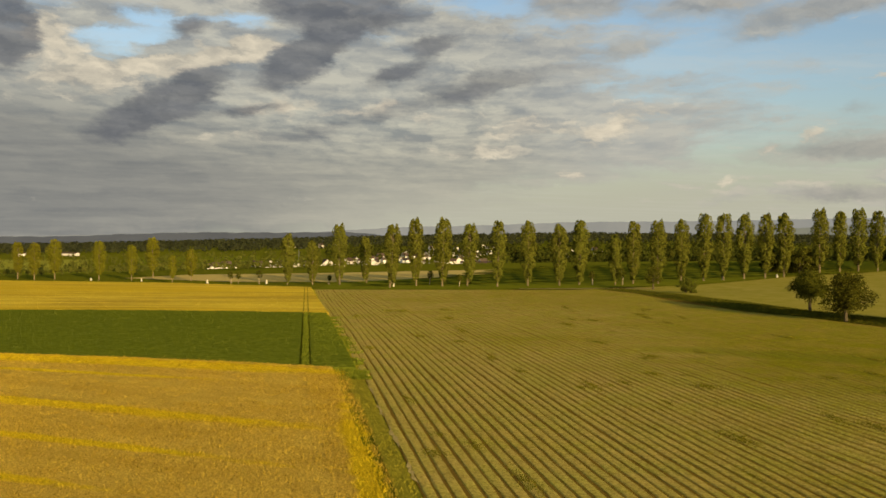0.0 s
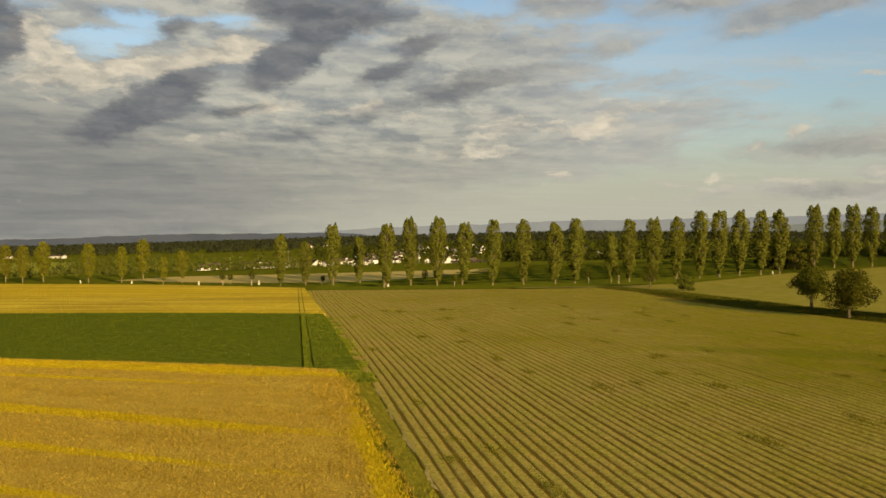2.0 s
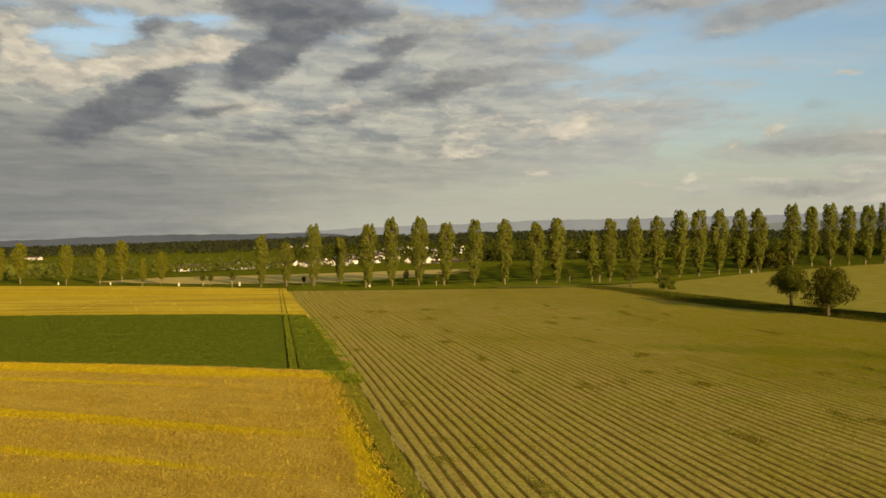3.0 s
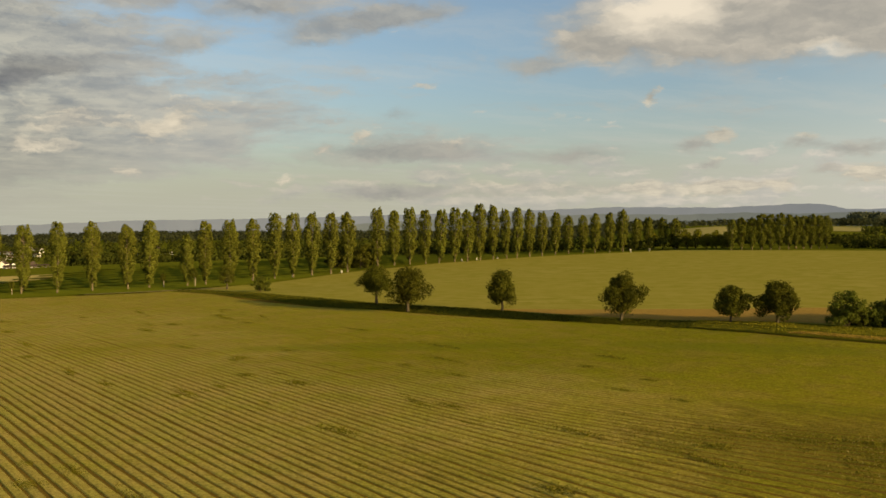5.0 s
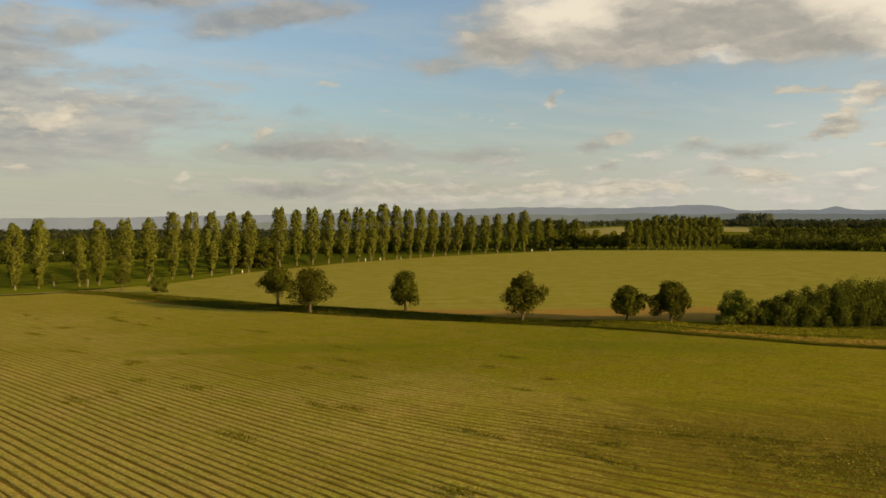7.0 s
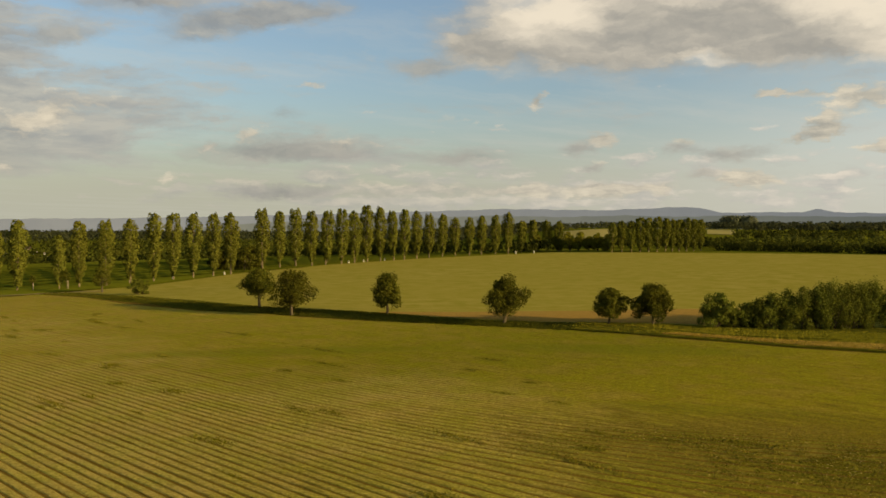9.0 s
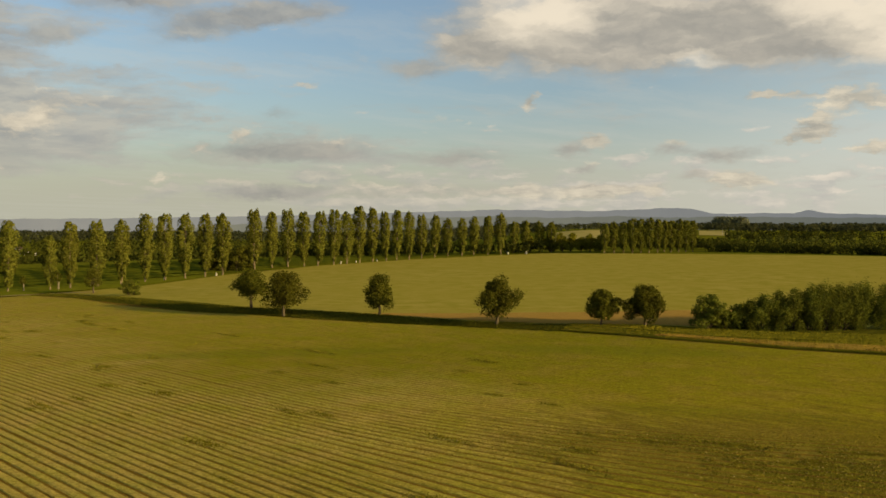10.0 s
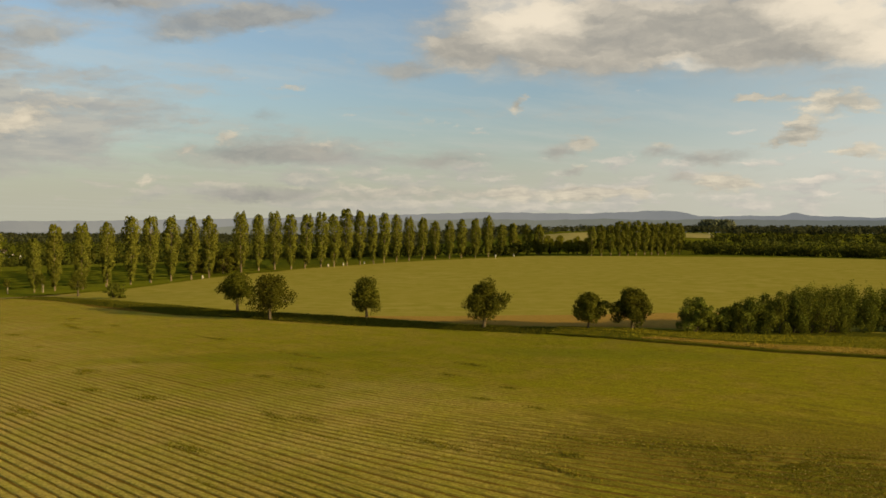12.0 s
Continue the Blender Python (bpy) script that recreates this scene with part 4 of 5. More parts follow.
def poplar(label, leaf, seed, width, count=6900, low=0.09):
    """A columnar poplar 20 m high: a trunk, steep limbs and upright plumes of leaves, fullest above the middle."""
    rng = np.random.default_rng(seed)
    ob = thing("poplar", label, "tree", "avenue of poplars")
    lean = rng.normal(0, 0.15, 2)
    pieces = [tube([(0, 0, -0.4), (0, 0, 2.0), (*lean, 7), (*(lean * 1.5), 14), (*(lean * 1.5), 18.6)], (0.27, 0.21, 0.16, 0.10, 0.03))]

    def girth(k):
        return width * 0.75 * np.interp(k, (0.0, low, low + 0.10, 0.36, 0.55, 0.74, 0.86, 0.94, 1.0), (0.10, 0.22, 0.50, 0.80, 0.97, 1.0, 0.84, 0.52, 0.10))

    plumes = []
    for q in range(44):
        k = low + 0.03 + (0.90 - low) * (q / 43) ** 0.92 + rng.normal(0, 0.012)
        t = q * 2.4 + rng.normal(0, 0.45)
        r = float(girth(k))
        reach = r * rng.uniform(0.42, 0.74)
        mid = np.array([lean[0] + math.cos(t) * reach, lean[1] + math.sin(t) * reach, 20 * k])
        plumes.append((mid, np.array([1.0, 1.0, 0.0]) * r * rng.uniform(0.30, 0.46) + np.array([0.1, 0.1, rng.uniform(1.0, 2.1)])))
        if q % 2 == 0:
            foot = np.array([*(lean * k), 20 * k - 2.2])
            pieces.append(tube([foot, (foot + mid) / 2 + (0, 0, -0.2), mid], (0.09, 0.06, 0.02), 5))
    for q in range(4):
        plumes.append((np.array([*(lean * 1.5 + rng.normal(0, width * 0.10, 2)), rng.uniform(17.6, 18.9)]), np.array([0.42, 0.42, rng.uniform(0.9, 1.5)])))
    per = 2 * count // len(plumes)
    pts, out = [], []
    for m, size in plumes:
        d = ball_points(per, rng, 0.80)
        pts.append(m + d * size)
        out.append(d / size * 0.8 + (pts[-1] - (*lean, 0)) * (1, 1, 0) / width)
    pts, out = np.concatenate(pts), np.concatenate(out)
    keep = np.hypot(pts[:, 0] - lean[0], pts[:, 1] - lean[1]) > 0.46 * girth(np.clip(pts[:, 2] / 20, 0, 1)) * rng.uniform(0.5, 1.2, len(pts))
    pick = rng.permutation(np.flatnonzero(keep))[:count]
    part("trunk", joined(pieces), M["bark"], ob)
    part("crown", leaves(pts[pick], 0.20, rng, 0.8, out[pick], 0.6), leaf, ob)
    return ob


def broad_tree(label, leaf, seed, height, spread, low=0.28, clumps=26, count=4200, stems=1, name="fruit_tree", category="tree", group="trees along the track", leaf_size=0.125, upright=1.0, fill=0.25, ragged=1.0):
    """A broad-crowned tree or a bush: stems, forking limbs and uneven clumps of leaves with gaps."""
    rng = np.random.default_rng(seed)
    ob = thing(name, label, category, group)
    pieces, balls = [], []
    skew = rng.normal(0, 0.10 * spread * ragged, 2)
    for s in range(stems):
        off = rng.normal(0, 0.3, 2) * (stems > 1)
        top = np.array([*(off * 2 + skew * 0.4), height * (low + 0.10)])
        thick = 0.034 * height / math.sqrt(stems)
        pieces.append(tube([(*off, -0.3), (*(off + rng.normal(0, 0.08, 2)), height * low * 0.5), top], (thick * 1.3, thick, thick * 0.85)))
        many = max(3, clumps // stems)
        for q in range(many):
            t, k = q * 2.4 + rng.normal(0, 0.5), (q + 0.5) / many
            h = height * (low + 0.04 + (0.87 - low) * k + rng.normal(0, 0.025) * ragged)
            belly = math.sin(math.pi * min(1, 0.24 + 0.74 * k)) ** 0.75
            lobe = 1 + ragged * (0.16 * math.sin(2 * t + seed) + 0.14 * math.sin(3 * t + 2.1 * seed))
            reach = spread * belly * rng.uniform(0.35, 0.88) * lobe
            c = np.array([off[0] + skew[0] * k + math.cos(t) * reach, off[1] + skew[1] * k + math.sin(t) * reach, h])
            if q % 2 == 0 or many < 20:
                pieces.append(tube([top * (0.7, 0.7, 0.9), (top + c) / 2 + (0, 0, 0.045 * height), c], (thick * 0.6, thick * 0.32, thick * 0.08), 5))
            size = height * rng.uniform(0.075, 0.075 + 0.09 * ragged)
            balls.append((c, np.array([size, size, size * 0.80 * upright])))
    heart = np.array([*skew * 0.5, height * (low + 0.90) * 0.5])
    weight = np.array([b[1][0] ** 2 for b in balls])
    pts, out = [], []
    for (m, size), n in zip(balls, np.maximum(20, count * weight / weight.sum()).astype(int)):
        d = ball_points(n, rng, 0.62) * rng.uniform(0.85, 1.25, (n, 1)) * np.where(rng.random((n, 1)) < 0.06, 1.4, 1.0)
        pts.append(m + d * size)
        out.append(d + 0.9 * (pts[-1] - heart) / spread)
    core = ball_points(int(count * fill), rng, 0.30)
    pts.append(core * (spread * 0.60, spread * 0.60, height * (0.95 - low) * 0.40) + heart)
    out.append(core)
    pts, out = np.concatenate(pts), np.concatenate(out)
    pts[:, 2] = np.maximum(pts[:, 2], 0.1)
    part("trunk", joined(pieces), M["dark_bark"], ob)
    part("crown", leaves(pts, leaf_size, rng, 0.8, out, 0.85), leaf, ob)
    return ob


def stand(ob, x, y, size=1.0, turn=0.0, wide=1.0):
    m = pose(x, y, float(land(x, y)), 0, 0, turn) @ Matrix.Diagonal((size * wide, size * wide, size, 1))
    ob.matrix_basis = m
    return ob


TALL = "tall columnar poplar with dense olive-green leaves in an avenue"
SLIM = "slender young poplar with light yellow-green leaves by the wheat"
old = [poplar(TALL, M["poplar"], s, wd) for s, wd in ((11, 3.25), (12, 3.55), (13, 3.0), (14, 3.65), (15, 3.3), (16, 3.45))]
slim = [poplar(SLIM, M["young"], s, wd, 5000, 0.17) for s, wd in ((21, 3.7), (22, 3.3), (23, 4.0))]
# x, y, height
ROW_YOUNG = [(-153.8, 353.8, 14.7), (-143.0, 343.4, 14.1), (-137.3, 348.1, 15.2), (-115.6, 334.3, 14.4), (-101.8, 328.2, 12.9), (-99.3, 345.9, 15.5), (-81.3, 306.8, 9.6), (-77.9, 318.3, 11.2), (-165.0, 356.0, 14.4), (-178.0, 362.0, 14.0)]
ROW_MIDDLE = [(-39.7, 287.8, 16.6), (-31.5, 285.4, 14.2), (-22.6, 281.6, 19.0), (-14.8, 289.7, 14.9), (-6.4, 265.1, 18.9), (1.3, 270.6, 20.3), (9.0, 266.5, 20.2), (16.4, 266.3, 18.7), (24.8, 260.6, 19.0), (33.8, 262.2, 18.9), (42.8, 260.5, 18.1), (48.8, 262.0, 19.0), (58.7, 259.0, 14.5), (64.3, 260.8, 18.4)]
ROW_BEND = [(71.5, 260.6, 18.4), (79.6, 265.4, 18.6), (87.1, 267.9, 20.4), (94.1, 270.8, 20.3), (101.3, 273.7, 20.1), (108.9, 276.6, 20.0), (116.1, 279.8, 20.4),
            (135.4, 298.0, 21.4), (144.2, 302.5, 20.7), (151.5, 304.3, 21.3), (157.3, 302.6, 20.3), (162.5, 301.6, 20.7), (170.3, 303.4, 21.0)]
ROW_EAST = [(175.6, 302.6, 20.5), (183.0, 305.5, 22.2), (190.8, 308.4, 21.7), (196.6, 307.4, 20.3), (201.6, 307.6, 20.5), (209.9, 310.8, 19.9), (218.5, 314.2, 18.6),
            (227.6, 317.4, 18.3), (237.1, 320.8, 16.7), (244.0, 319.6, 16.8), (250.4, 319.3, 17.4), (257.5, 318.0, 17.8), (264.4, 317.2, 18.7)]
ROW_END = [(275.2, 320.8, 13.9), (282.0, 320.7, 14.5), (289.6, 319.4, 13.8), (292.7, 314.2, 13.5), (310.2, 297.0, 13.1), (312.6, 293.0, 13.8), (314.9, 289.2, 13.5),
           (317.0, 285.7, 15.2), (319.0, 282.5, 14.9), (320.9, 279.2, 15.4), (322.9, 276.0, 14.3), (324.5, 273.3, 13.7), (326.1, 270.8, 13.7), (327.7, 268.0, 14.4), (329.4, 265.3, 13.6), (331.0, 262.7, 13.3)]
ROW_END = ROW_END[:4] + [(x * k, y * k, h * k) for (x, y, h), k in zip(ROW_END[4:], np.linspace(0.955, 1.0, 12))]
rng = np.random.default_rng(9)
for kinds, row in ((slim, ROW_YOUNG), (old, ROW_MIDDLE + ROW_BEND + ROW_EAST), (old, ROW_END)):
    slender = 1.10 if row is ROW_END else 1.0
    for q, (x, y, h) in enumerate(row):
        src = kinds[int(rng.integers(len(kinds)))]
        c = copy_thing(src, Matrix())
        stand(c, x, y, h / 20 * (1.06 if row is ROW_END else 1.0), float(rng.uniform(0, 360)), float(rng.uniform(1.0, 1.2)) * (1.0 if h > 16 else 1.18) * slender)
for ob in old + slim:
    for ch in list(ob.children_recursive):
        bpy.data.objects.remove(ch)
    bpy.data.objects.remove(ob)

FRUIT = [(75.2, 166.0, 7.9, 4.2, 0.30), (76.0, 153.4, 8.9, 4.1, 0.17), (88.2, 139.5, 7.3, 3.3, 0.20), (97.0, 116.7, 7.9, 3.8, 0.20), (107.7, 103.1, 5.9, 2.6, 0.26), (113.6, 99.0, 6.7, 4.3, 0.19)]
for q, (x, y, h, s, low_leaf) in enumerate(FRUIT):
    stand(broad_tree("dark green round-crowned fruit tree on the grass bank", M["fruit"], 40 + q, h, s, low_leaf, 46, 9800, leaf_size=0.125, fill=0.35), x, y, 1, q * 70)
stand(broad_tree("dense round bush beside the fruit trees", M["bush"], 50, 5.7, 4.3, 0.03, 42, 7000, 3, "bush", "bush"), 120.2, 92.2)
stand(broad_tree("small crooked tree at the bend of the track", M["fruit"], 51, 6.4, 3.1, 0.26, 20, 2400), 64.2, 237.5)
stand(broad_tree("low round bush beside the field track", M["bush"], 52, 4.0, 3.0, 0.02, 30, 3600, 3, "bush", "bush"), 68.0, 220.0)
for x, y, h, s in ((125.4, 301, 9.2, 4.6), (128, 296, 8.4, 4.4), (134.4, 305, 8.0, 4.0), (121, 303, 7.0, 4.0)):
    stand(broad_tree("dark dense thicket tree behind the poplars", M["fruit"], 53 + int(x), h, s, 0.03, 28, 3000, 3, "thicket_tree", "tree", "thicket behind the avenue", 0.26), x, y)
HEDGE = [(122.6, 90.6, 3.0), (124.2, 89.4, 3.8), (125.6, 88.1, 4.5), (127.6, 86.5, 5.4), (129.5, 85, 5.8), (131.6, 83.6, 6.4), (133.7, 82.4, 6.6), (135.6, 81.3, 7.6), (137.6, 79.8, 7.0), (139.6, 78.4, 7.0),
         (141.6, 77.4, 7.2), (144, 75.8, 6.9), (146.5, 74, 6.7), (149, 72, 6.9), (152, 69.5, 7.0), (155, 67, 6.7), (158, 64, 6.9), (161.5, 61, 7.0)]
for q, (x, y, h) in enumerate(HEDGE):
    stand(broad_tree("tall green hedge shrub in a dense row", M["bush"], 60 + q, h, h * 0.36, 0.02, 40, 7000, 5, "hedge_shrub", "shrub", "hedge along the track", 0.11, 2.0, 0.15, 0.8), x, y, 1, q * 50)


# ---- far woods, hills ----
def woods(label, bands, seed, leaf="woods", tuft=16):
    """Tree crowns of tufts, in bands of turn, distance, height and number."""
    rng = np.random.default_rng(seed)
    pts, size, outs = [], [], []
    for a0, a1, r0, r1, h0, h1, n in bands:
        a, r = np.radians(rng.uniform(a0, a1, n)), np.sqrt(rng.uniform(r0 * r0, r1 * r1, n))
        x, y, h = r * np.sin(a), r * np.cos(a), rng.uniform(h0, h1, n)
        z = land(x, y)
        t = ball_points(n * tuft, rng, 0.6).reshape(n, tuft, 3)
        p = np.stack([x, y, z + h * 0.55], -1)[:, None] + t * np.stack([h * 0.36, h * 0.36, h * 0.46], -1)[:, None]
        pts.append(p.reshape(-1, 3))
        outs.append((t * (1, 1, 1.2) + (0, 0, 0.3)).reshape(-1, 3))
        size.append(np.repeat(h * 0.16 * math.sqrt(16 / tuft), tuft))
    pts, size = np.concatenate(pts), np.concatenate(size)
    v, f = leaves(pts, 1.0, rng, 0.8, np.concatenate(outs), 0.3)
    v = (v.reshape(-1, 4, 3) - pts[:, None]) * size[:, None, None] + pts[:, None]
    ob = part("woods", (v.reshape(-1, 3), f), M[leaf])
    return tagged(ob, label, "woods", kind="stuff")


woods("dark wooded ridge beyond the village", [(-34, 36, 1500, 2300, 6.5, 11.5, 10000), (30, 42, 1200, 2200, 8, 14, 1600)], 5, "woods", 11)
woods("trees and bushes scattered through the valley", [(-32, -6, 395, 500, 2.0, 5.0, 330), (-32, -9, 560, 860, 3, 6, 210), (-32, -6, 1000, 1400, 5, 9, 330), (-9, 22, 700, 1000, 4, 8, 420), (-15, 5, 850, 925, 3, 5.5, 70)], 6, "valley", 20)
woods("dark copses between the village and the ridge", [(-6, 26, 1000, 1500, 6, 11, 1100), (6, 34, 460, 900, 5, 10, 1100)], 9, "copse", 16)
woods("low bushes along the far edge of the pale field", [(52.5, 82, 478, 500, 2.2, 4.4, 340), (54, 82, 560, 585, 3.0, 6.0, 150)], 8, "hedgerow", 44)
woods("dark thicket behind the end of the avenue", [(45.5, 53.5, 450, 472, 3.5, 6.5, 130), (25, 42.5, 415, 445, 3.5, 7.0, 230)], 28, "copse", 40)
woods("dark tree belt behind the bushes", [(53.5, 82, 610, 640, 4.5, 8.0, 330)], 18, "copse", 36)
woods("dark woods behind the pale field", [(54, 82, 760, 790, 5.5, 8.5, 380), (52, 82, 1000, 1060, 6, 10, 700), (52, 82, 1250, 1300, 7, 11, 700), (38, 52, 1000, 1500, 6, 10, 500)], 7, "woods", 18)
rng = np.random.default_rng(15)
line = np.array([(333, 259), (340, 235), (346, 205), (352, 165), (358, 120), (350, 60)])
p = between(line, line + (14, 4), 330, rng)
h = rng.uniform(3.0, 6.5, len(p))
t = ball_points(len(p) * 70, rng, 0.6).reshape(len(p), 70, 3)
c = np.column_stack([p, land(p[:, 0], p[:, 1]) + h * 0.45])[:, None] + t * np.stack([h * 0.5, h * 0.5, h * 0.5], -1)[:, None]
tagged(part("scrub", leaves(c.reshape(-1, 3), 0.42, rng), M["copse"]), "low dark scrub along the crest of the pale field", "scrub", kind="stuff")
for q, (x, y, hh, ss) in enumerate(((294.5, 316, 8.0, 3.6), (297.5, 312, 9.5, 4.4), (300.5, 309, 9.0, 4.2), (304, 306, 7.0, 3.6), (306.5, 302.5, 8.5, 3.4), (309, 299, 7.5, 3.4), (286, 322, 8.5, 3.6))):
    stand(broad_tree("round-crowned tree closing the end of the avenue", M["young"], 140 + q, hh, ss, 0.08, 26, 2600, 2, "avenue_tree", "tree", "round trees at the avenue end", 0.26), x, y, 1, q * 40)
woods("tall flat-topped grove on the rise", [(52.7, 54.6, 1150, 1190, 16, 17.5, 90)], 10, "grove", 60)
for line_a, line_b, label in (([(pr * math.sin(radians(pa)), pr * math.cos(radians(pa))) for pa, pr in ((51.9, 700), (53.6, 690))], [(pr * math.sin(radians(pa)), pr * math.cos(radians(pa))) for pa, pr in ((51.9, 840), (53.4, 830))], "pale yellow field on the far rise"),
                              ([(pr * math.sin(radians(pa)), pr * math.cos(radians(pa))) for pa, pr in ((43.0, 560), (46.4, 540))], [(pr * math.sin(radians(pa)), pr * math.cos(radians(pa))) for pa, pr in ((43.0, 860), (46.6, 860))], "yellow-green field behind the avenue")):
    tagged(part("far_field", ribbon(line_a, line_b, 12, 12, 0.35), M["yellow"]), label, "field", kind="structure")


def polar(a, r):
    return r * math.sin(radians(a)), r * math.cos(radians(a))


for a0, a1, r0, r1, look_of, label in ((-31, -17, 560, 760, "pasture", "light green valley field"), (-16, -9.5, 520, 700, "pasture", "yellow-green valley field"), (-26, -14, 820, 980, "lawn", "olive valley field"), (-12, -4, 640, 760, "lawn", "light green valley field near the village"), (-32, -20, 1040, 1320, "pasture", "far green valley field"), (-18, -10, 1000, 1350, "lawn", "far olive valley field")):
    tagged(part("valley_field", ribbon([polar(a0, r0), polar((a0 + a1) / 2, r0 * 1.01), polar(a1, r0 * 0.97)], [polar(a0, r1), polar((a0 + a1) / 2, r1), polar(a1, r1 * 0.98)], 24, 12, 0.5), M[look_of]), label, "field", kind="structure")


# ---- village ----
def house(length, depth, wall, roof, rng):
    """A plain house with a gabled roof."""
    ob = thing("house", "small white-walled village house with a dark tiled gable roof", "house", "village houses")
    x, y = length / 2, depth / 2
    v = [(-x, -y, -2), (x, -y, -2), (x, y, -2), (-x, y, -2), (-x, -y, wall), (x, -y, wall), (x, y, wall), (-x, y, wall), (-x, 0, wall + roof), (x, 0, wall + roof)]
    part("wall", (v, [[0, 1, 5, 4], [2, 3, 7, 6], [1, 2, 6, 9, 5], [3, 0, 4, 8, 7]]), M["white"], ob)
    o, t = 0.5, 0.25
    k = roof / y
    a = [(-x - o, -y - o, wall - o * k), (x + o, -y - o, wall - o * k), (x + o, 0, wall + roof), (-x - o, 0, wall + roof), (x + o, y + o, wall - o * k), (-x - o, y + o, wall - o * k)]
    b = [(p[0], p[1], p[2] + t) for p in a]
    top = part("roof", (a + b, [[0, 1, 2, 3], [3, 2, 4, 5], [6, 9, 8, 7], [9, 11, 10, 8], [0, 6, 7, 1], [4, 10, 11, 5], [1, 7, 8, 2], [2, 8, 10, 4], [0, 3, 9, 6], [3, 5, 11, 9]]), M["roof"], ob)
    part("chimney", ([(dx + x * 0.3, dy, z) for z in (wall + roof * 0.6, wall + roof + 0.9) for dx, dy in ((-0.4, -0.4), (0.4, -0.4), (0.4, 0.4), (-0.4, 0.4))], [[0, 1, 5, 4], [1, 2, 6, 5], [2, 3, 7, 6], [3, 0, 4, 7], [4, 5, 6, 7]]), M["roof"], top)
    return ob


rng = np.random.default_rng(77)
kinds = [house(*d, rng) for d in ((11, 8.5, 5.2, 3.6), (13, 9, 4.4, 4.2), (9.5, 8, 5.8, 3.2), (16, 9, 5.0, 3.4))]
# turn from and to, distance from and to, how many
QUARTERS = [(-13.0, -11.2, 930, 1000, 7), (-10.4, -8.6, 930, 1010, 7), (-8.0, -6.0, 930, 1010, 5), (-6.2, -3.4, 960, 1060, 11), (-3.4, 0.4, 960, 1180, 18), (-1.0, 4.6, 1100, 1420, 30), (0.8, 4.4, 930, 1000, 7), (9.0, 12.0, 1080, 1280, 8), (-8.6, -5.0, 1560, 1620, 4)]
for a0, a1, r0, r1, n in QUARTERS:
    for q in range(n):
        a, r = radians(a0 + (a1 - a0) * (q + rng.uniform(0.1, 0.9)) / n), rng.uniform(r0, r1)
        x, y = r * math.sin(a), r * math.cos(a)
        c = copy_thing(kinds[int(rng.integers(4))], Matrix())
        stand(c, x, y, float(rng.uniform(0.55, 0.78)) * (1.15 if a0 < -8.5 else 1.0), float(rng.choice((20, 110, 35, 70)) + rng.uniform(-12, 12)))
for ob in kinds:
    for ch in list(ob.children_recursive):
        bpy.data.objects.remove(ch)
    bpy.data.objects.remove(ob)


def shed(x, y, length, depth, wall, turn):
    """A long low farm building."""
    ob = house(length, depth, wall, 1.6, rng)
    tagged(ob, "long low white farm building in the valley", "building", "valley buildings")
    ob.name = "farm_building"
    return stand(ob, x, y, 1, turn)


shed(-520, 1354, 26, 9, 3.4, -20)
shed(-580, 1329, 10, 8, 4, 10)
shed(60, 870, 40, 12, 5, 5)


for x, y, h in ((-128.0, 960.0, 19.0), (10.0, 960.0, 22.0), (552.0, 412.0, 7.0)):
    mast = part("mast", tube([(0, 0, -1), (0, 0, h * 0.5), (0, 0, h)], (h * 0.009, h * 0.008, h * 0.006), 6), M["steel"])
    tagged(mast, "tall thin grey mast standing among trees and houses", "mast", "masts")
    mast.matrix_basis = pose(x, y, float(land(x, y)))


# ---- by the avenue ----
def marker(x, y, h, wd):
    """A whitewashed stone post."""
    bm = bmesh.new()
    bmesh.ops.create_cube(bm, size=1)
    for v in bm.verts:
        v.co = Vector((v.co.x * wd * (0.8 if v.co.z > 0 else 1), v.co.y * wd * (0.8 if v.co.z > 0 else 1), (v.co.z + 0.5) * h - 0.05))
    bmesh.ops.bevel(bm, geom=bm.edges[:], offset=wd * 0.12, segments=2, affect="EDGES")
    ob = part("marker_stone", bm, M["stone"])
    tagged(ob, "pale upright marker stone beside the avenue", "marker stone", "marker stones")
    ob.matrix_basis = pose(x, y, float(land(x, y)), 0, 0, x * 7 % 40)


def sapling(x, y, h, seed):
    """A young tree tied to a pale stake."""
    rng = np.random.default_rng(seed)
    ob = thing("sapling", "young staked tree with a small round crown", "sapling", "saplings along the avenue")
    part("trunk", tube([(0, 0, -0.2), (0.02, 0, h * 0.5), (0, 0, h * 0.85)], (0.06, 0.05, 0.02), 6), M["bark"], ob)
    part("stake", tube([(0.3, 0.1, -0.2), (0.3, 0.1, h * 0.45)], (0.09, 0.09), 6), M["wood"], ob, "pale wooden stake")
    c = np.array([(0, 0, h * 0.68)]) + ball_points(420, rng, 0.3) * (h * 0.24, h * 0.24, h * 0.32)
    part("crown", leaves(c, 0.14, rng), M["fruit"], ob)
    stand(ob, x, y, 1, seed * 40)


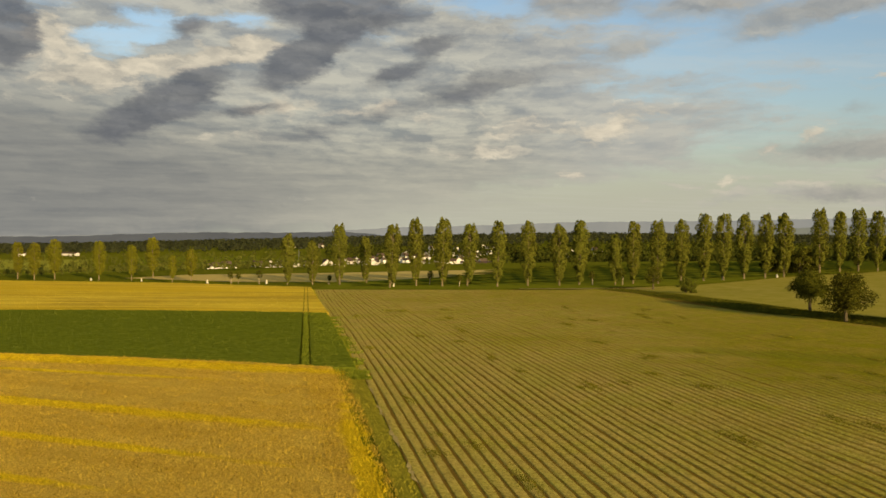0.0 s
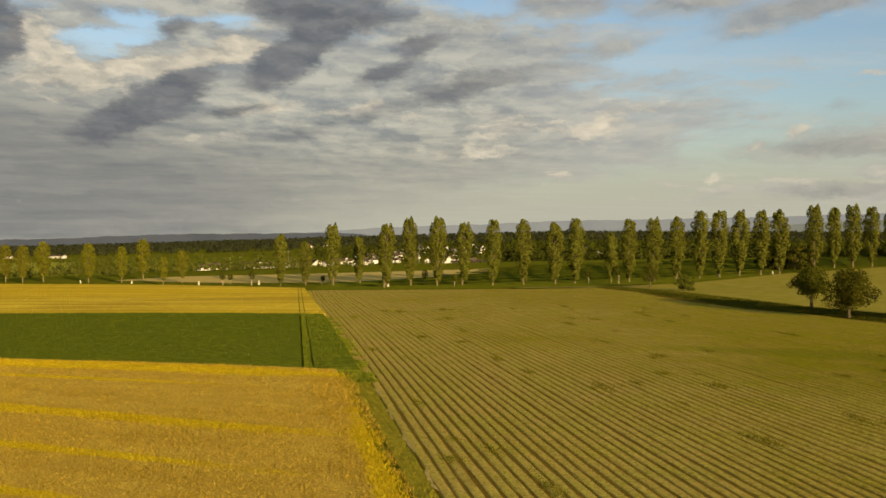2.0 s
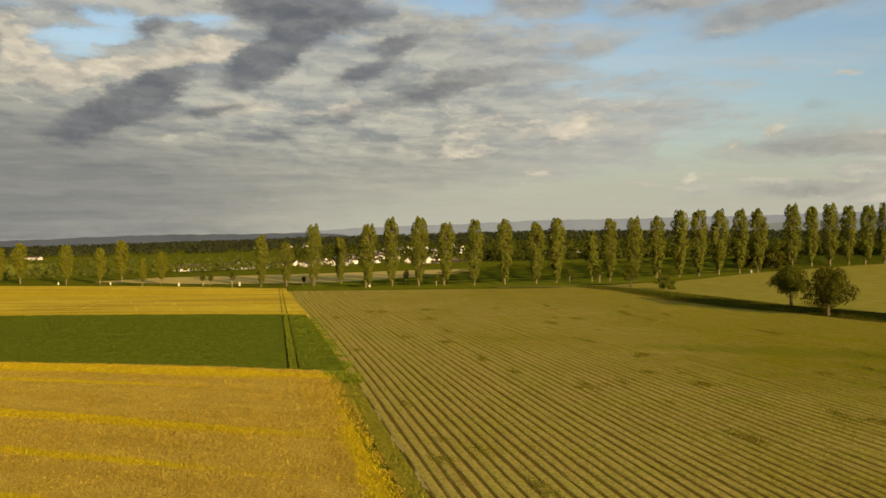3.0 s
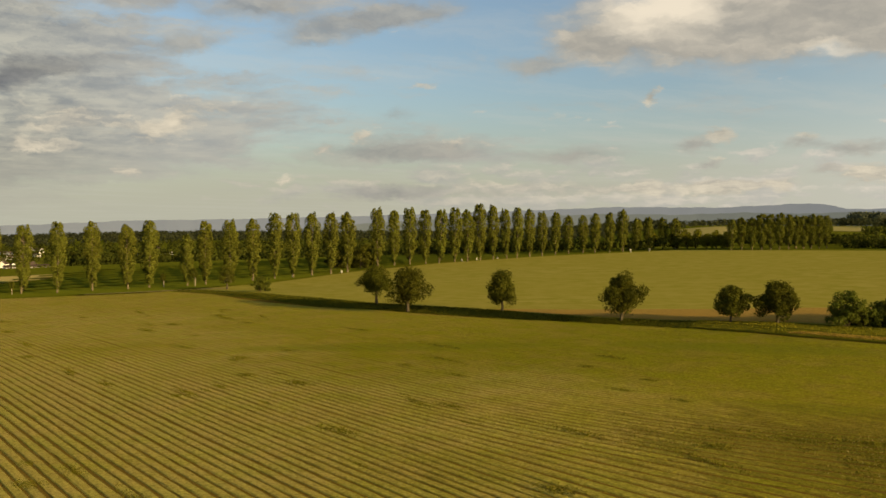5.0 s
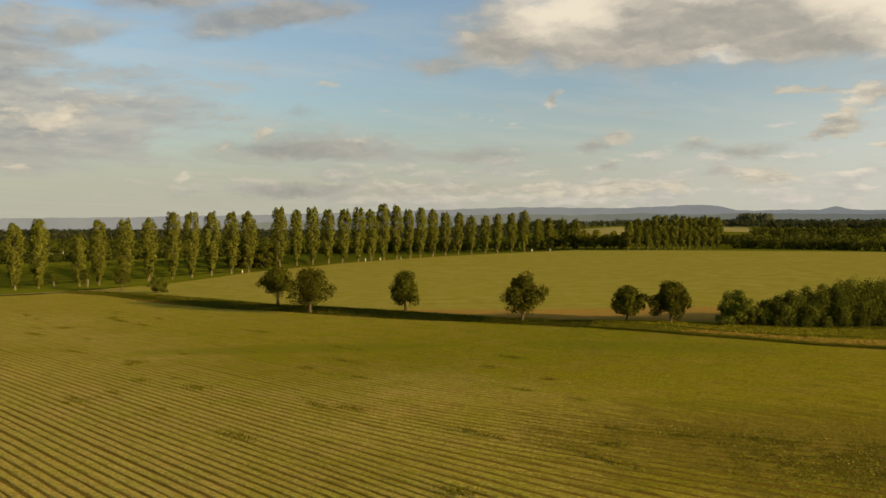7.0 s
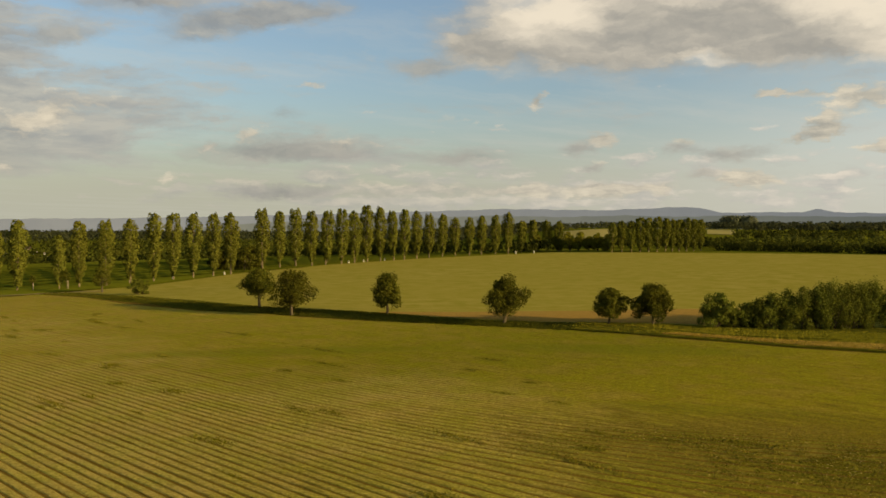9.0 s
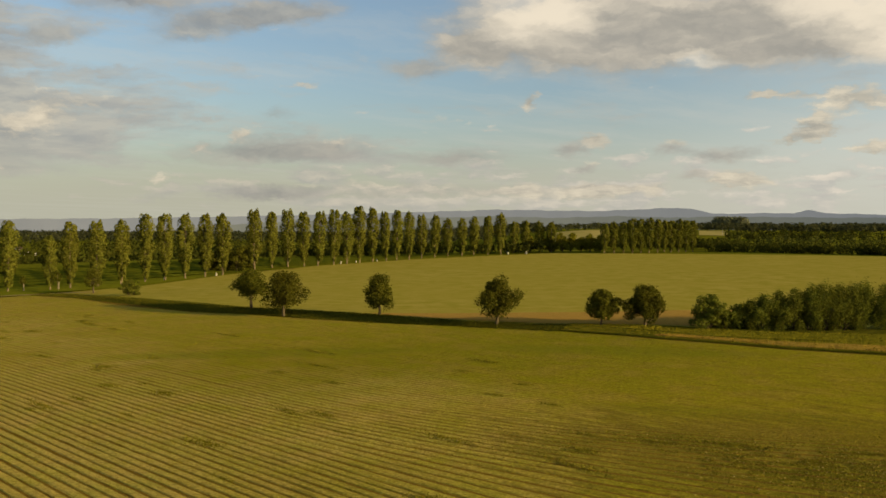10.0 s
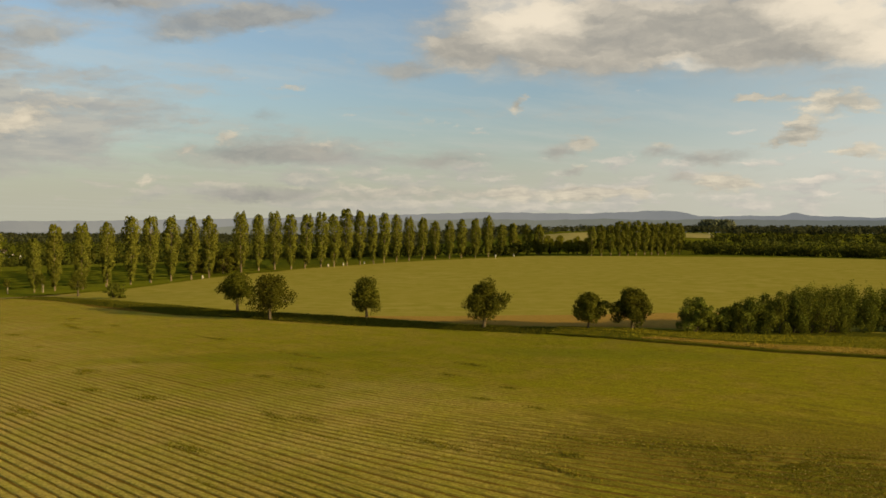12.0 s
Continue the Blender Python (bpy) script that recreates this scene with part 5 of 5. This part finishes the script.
def hills(name, label, distance, profile, material, depth=60.0):
    """A far ridge line at a distance, from turns and rises in degrees."""
    a = np.arange(profile[0][0], profile[-1][0], 0.2)
    e = np.interp(a, [p[0] for p in profile], [p[1] for p in profile])
    e = e + 0.012 * np.sin(a * 2.3) + 0.012 * np.sin(a * 5.1 + 1) + 0.006 * np.sin(a * 13.7)
    x, y = distance * np.sin(np.radians(a)), distance * np.cos(np.radians(a))
    top = 16 + distance * np.tan(np.radians(e))
    ring = [np.stack([x, y, 0 * x - 140], -1), np.stack([x, y, top], -1), np.stack([x * 1.03, y * 1.03, top - 4], -1), np.stack([x * 1.03, y * 1.03, 0 * x - 140], -1)]
    v = np.stack(ring, 1)
    return tagged(part(name, (v.reshape(-1, 3), grid_faces(len(a), 4)), material), label, "hills", kind="structure")



for x, y, h, wd in ((-68.6, 302.8, 1.6, 0.8), (-47.6, 295.0, 1.7, 0.8), (-5.4, 269.0, 1.5, 0.8), (-118.3, 333.9, 1.3, 0.7), (-96.4, 322.3, 1.3, 0.7), (175.0, 306.2, 1.3, 0.65), (183.4, 308.9, 1.2, 0.6), (194.4, 311.0, 1.3, 0.65),
                    (113.4, 278.5, 1.3, 0.65), (94.1, 271.6, 1.2, 0.6), (264.6, 312.3, 1.6, 0.8), (273.4, 309.9, 1.6, 0.8)):
    marker(x, y, h * 0.8, wd * 0.75)
for q, (x, y, h) in enumerate(((-60.2, 299.7, 4.3), (-57.4, 298.5, 4.1), (-49.4, 292.9, 4.9), (-26.3, 287.1, 3.0), (5.6, 275.2, 4.5), (14.1, 264.4, 3.6), (52.2, 260.3, 4.1), (60.2, 257.3, 5.3), (70.0, 262.2, 4.9), (79.5, 266.5, 2.8))):
    sapling(x, y, h, q + 1)


def weed_patch(seed, length, wide):
    """A low tangle of weeds in the rows."""
    rng = np.random.default_rng(seed)
    n = 320
    p = np.column_stack([rng.normal(0, wide * 1.3, n), rng.normal(0, length, n)])
    ob = part("weed_patch", tufts(p, 0 * p[:, 0] + 0.08, 0.12, 0.05, rng, 0.7), M["weed"])
    return tagged(ob, "low dark weed patch between the planted rows", "weeds", "weed patches", "stuff")


patches = [weed_patch(90 + q, ln, wd) for q, (ln, wd) in enumerate(((1.6, 0.45), (2.6, 0.35), (1.0, 0.6)))]
WEEDS = [(39.0, 70.2), (55.7, 133.3), (31.0, 87.8), (70.7, 87.1), (37.1, 73.2), (63.7, 71.9), (58.7, 62.2), (36.8, 63.5), (43.9, 168.0), (26.6, 65.8), (42.6, 56.6), (46.0, 93.5), (57.4, 68.9), (29.5, 158.0), (31.0, 108.8),
         (52.7, 51.3), (24.1, 55.8), (32.2, 44.5), (25.2, 79.6), (11.4, 107.0), (8.3, 123.8), (21.7, 88.1), (2.0, 80.6), (4.0, 61.3), (-3.5, 116.2), (-9.0, 167.1), (18.7, 86.9), (27.2, 148.7), (43.5, 163.1), (38.3, 112.8), (7.0, 63.4), (9.6, 54.5), (4.4, 66.8)]
rng = np.random.default_rng(12)
for q in range(30):
    u, v = float(rng.uniform(22, 78)), float(rng.uniform(62, 185))
    WEEDS.append(uv(u, v))
for q in range(16):
    a, b = float(rng.normal(0, 13)), float(rng.normal(0, 4.5))
    WEEDS.append((63 + 0.54 * a + 0.84 * b, 33 - 0.84 * a + 0.54 * b))
for q, (x, y) in enumerate(WEEDS):
    c = copy_thing(patches[q % 3], Matrix())
    c.matrix_basis = pose(x, y, float(land(x, y)) + 0.05, 0, 0, 8.5 + 32 * float(step(44, 64, x)) * float(step(70, 35, y)) + float(rng.normal(0, 6))) @ Matrix.Scale(float(rng.uniform(0.4, 0.9)), 4)
for ob in patches:
    bpy.data.objects.remove(ob)

hills("backdrop_hills", "far wooded hills on the horizon, blue haze put into their colour", 4650, [(-60, -0.7), (-24, -0.81), (-18, -0.7), (-9, -0.6), (-1.6, -0.13), (4.5, 0.07), (9.4, 0.3), (16.3, 0.4), (23.5, 0.58), (35.4, 0.97), (39.4, 1.12),
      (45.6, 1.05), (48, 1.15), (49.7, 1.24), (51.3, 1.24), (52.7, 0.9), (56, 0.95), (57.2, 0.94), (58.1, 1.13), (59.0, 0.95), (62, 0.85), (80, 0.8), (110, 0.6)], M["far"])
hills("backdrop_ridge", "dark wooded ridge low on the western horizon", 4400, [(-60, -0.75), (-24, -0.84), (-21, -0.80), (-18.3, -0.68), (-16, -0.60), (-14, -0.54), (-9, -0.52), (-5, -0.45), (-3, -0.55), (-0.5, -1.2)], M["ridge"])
hills("backdrop_foothills", "lower hills before the far ones, grey haze put into their colour", 4520, [(20, -0.2), (24, 0.15), (30, 0.45), (34, 0.52), (39, 0.70), (43, 0.62), (47, 0.74), (50, 0.66), (53, 0.74), (60, 0.68), (66, 0.72), (80, 0.6), (110, 0.4)], M["foothill"])
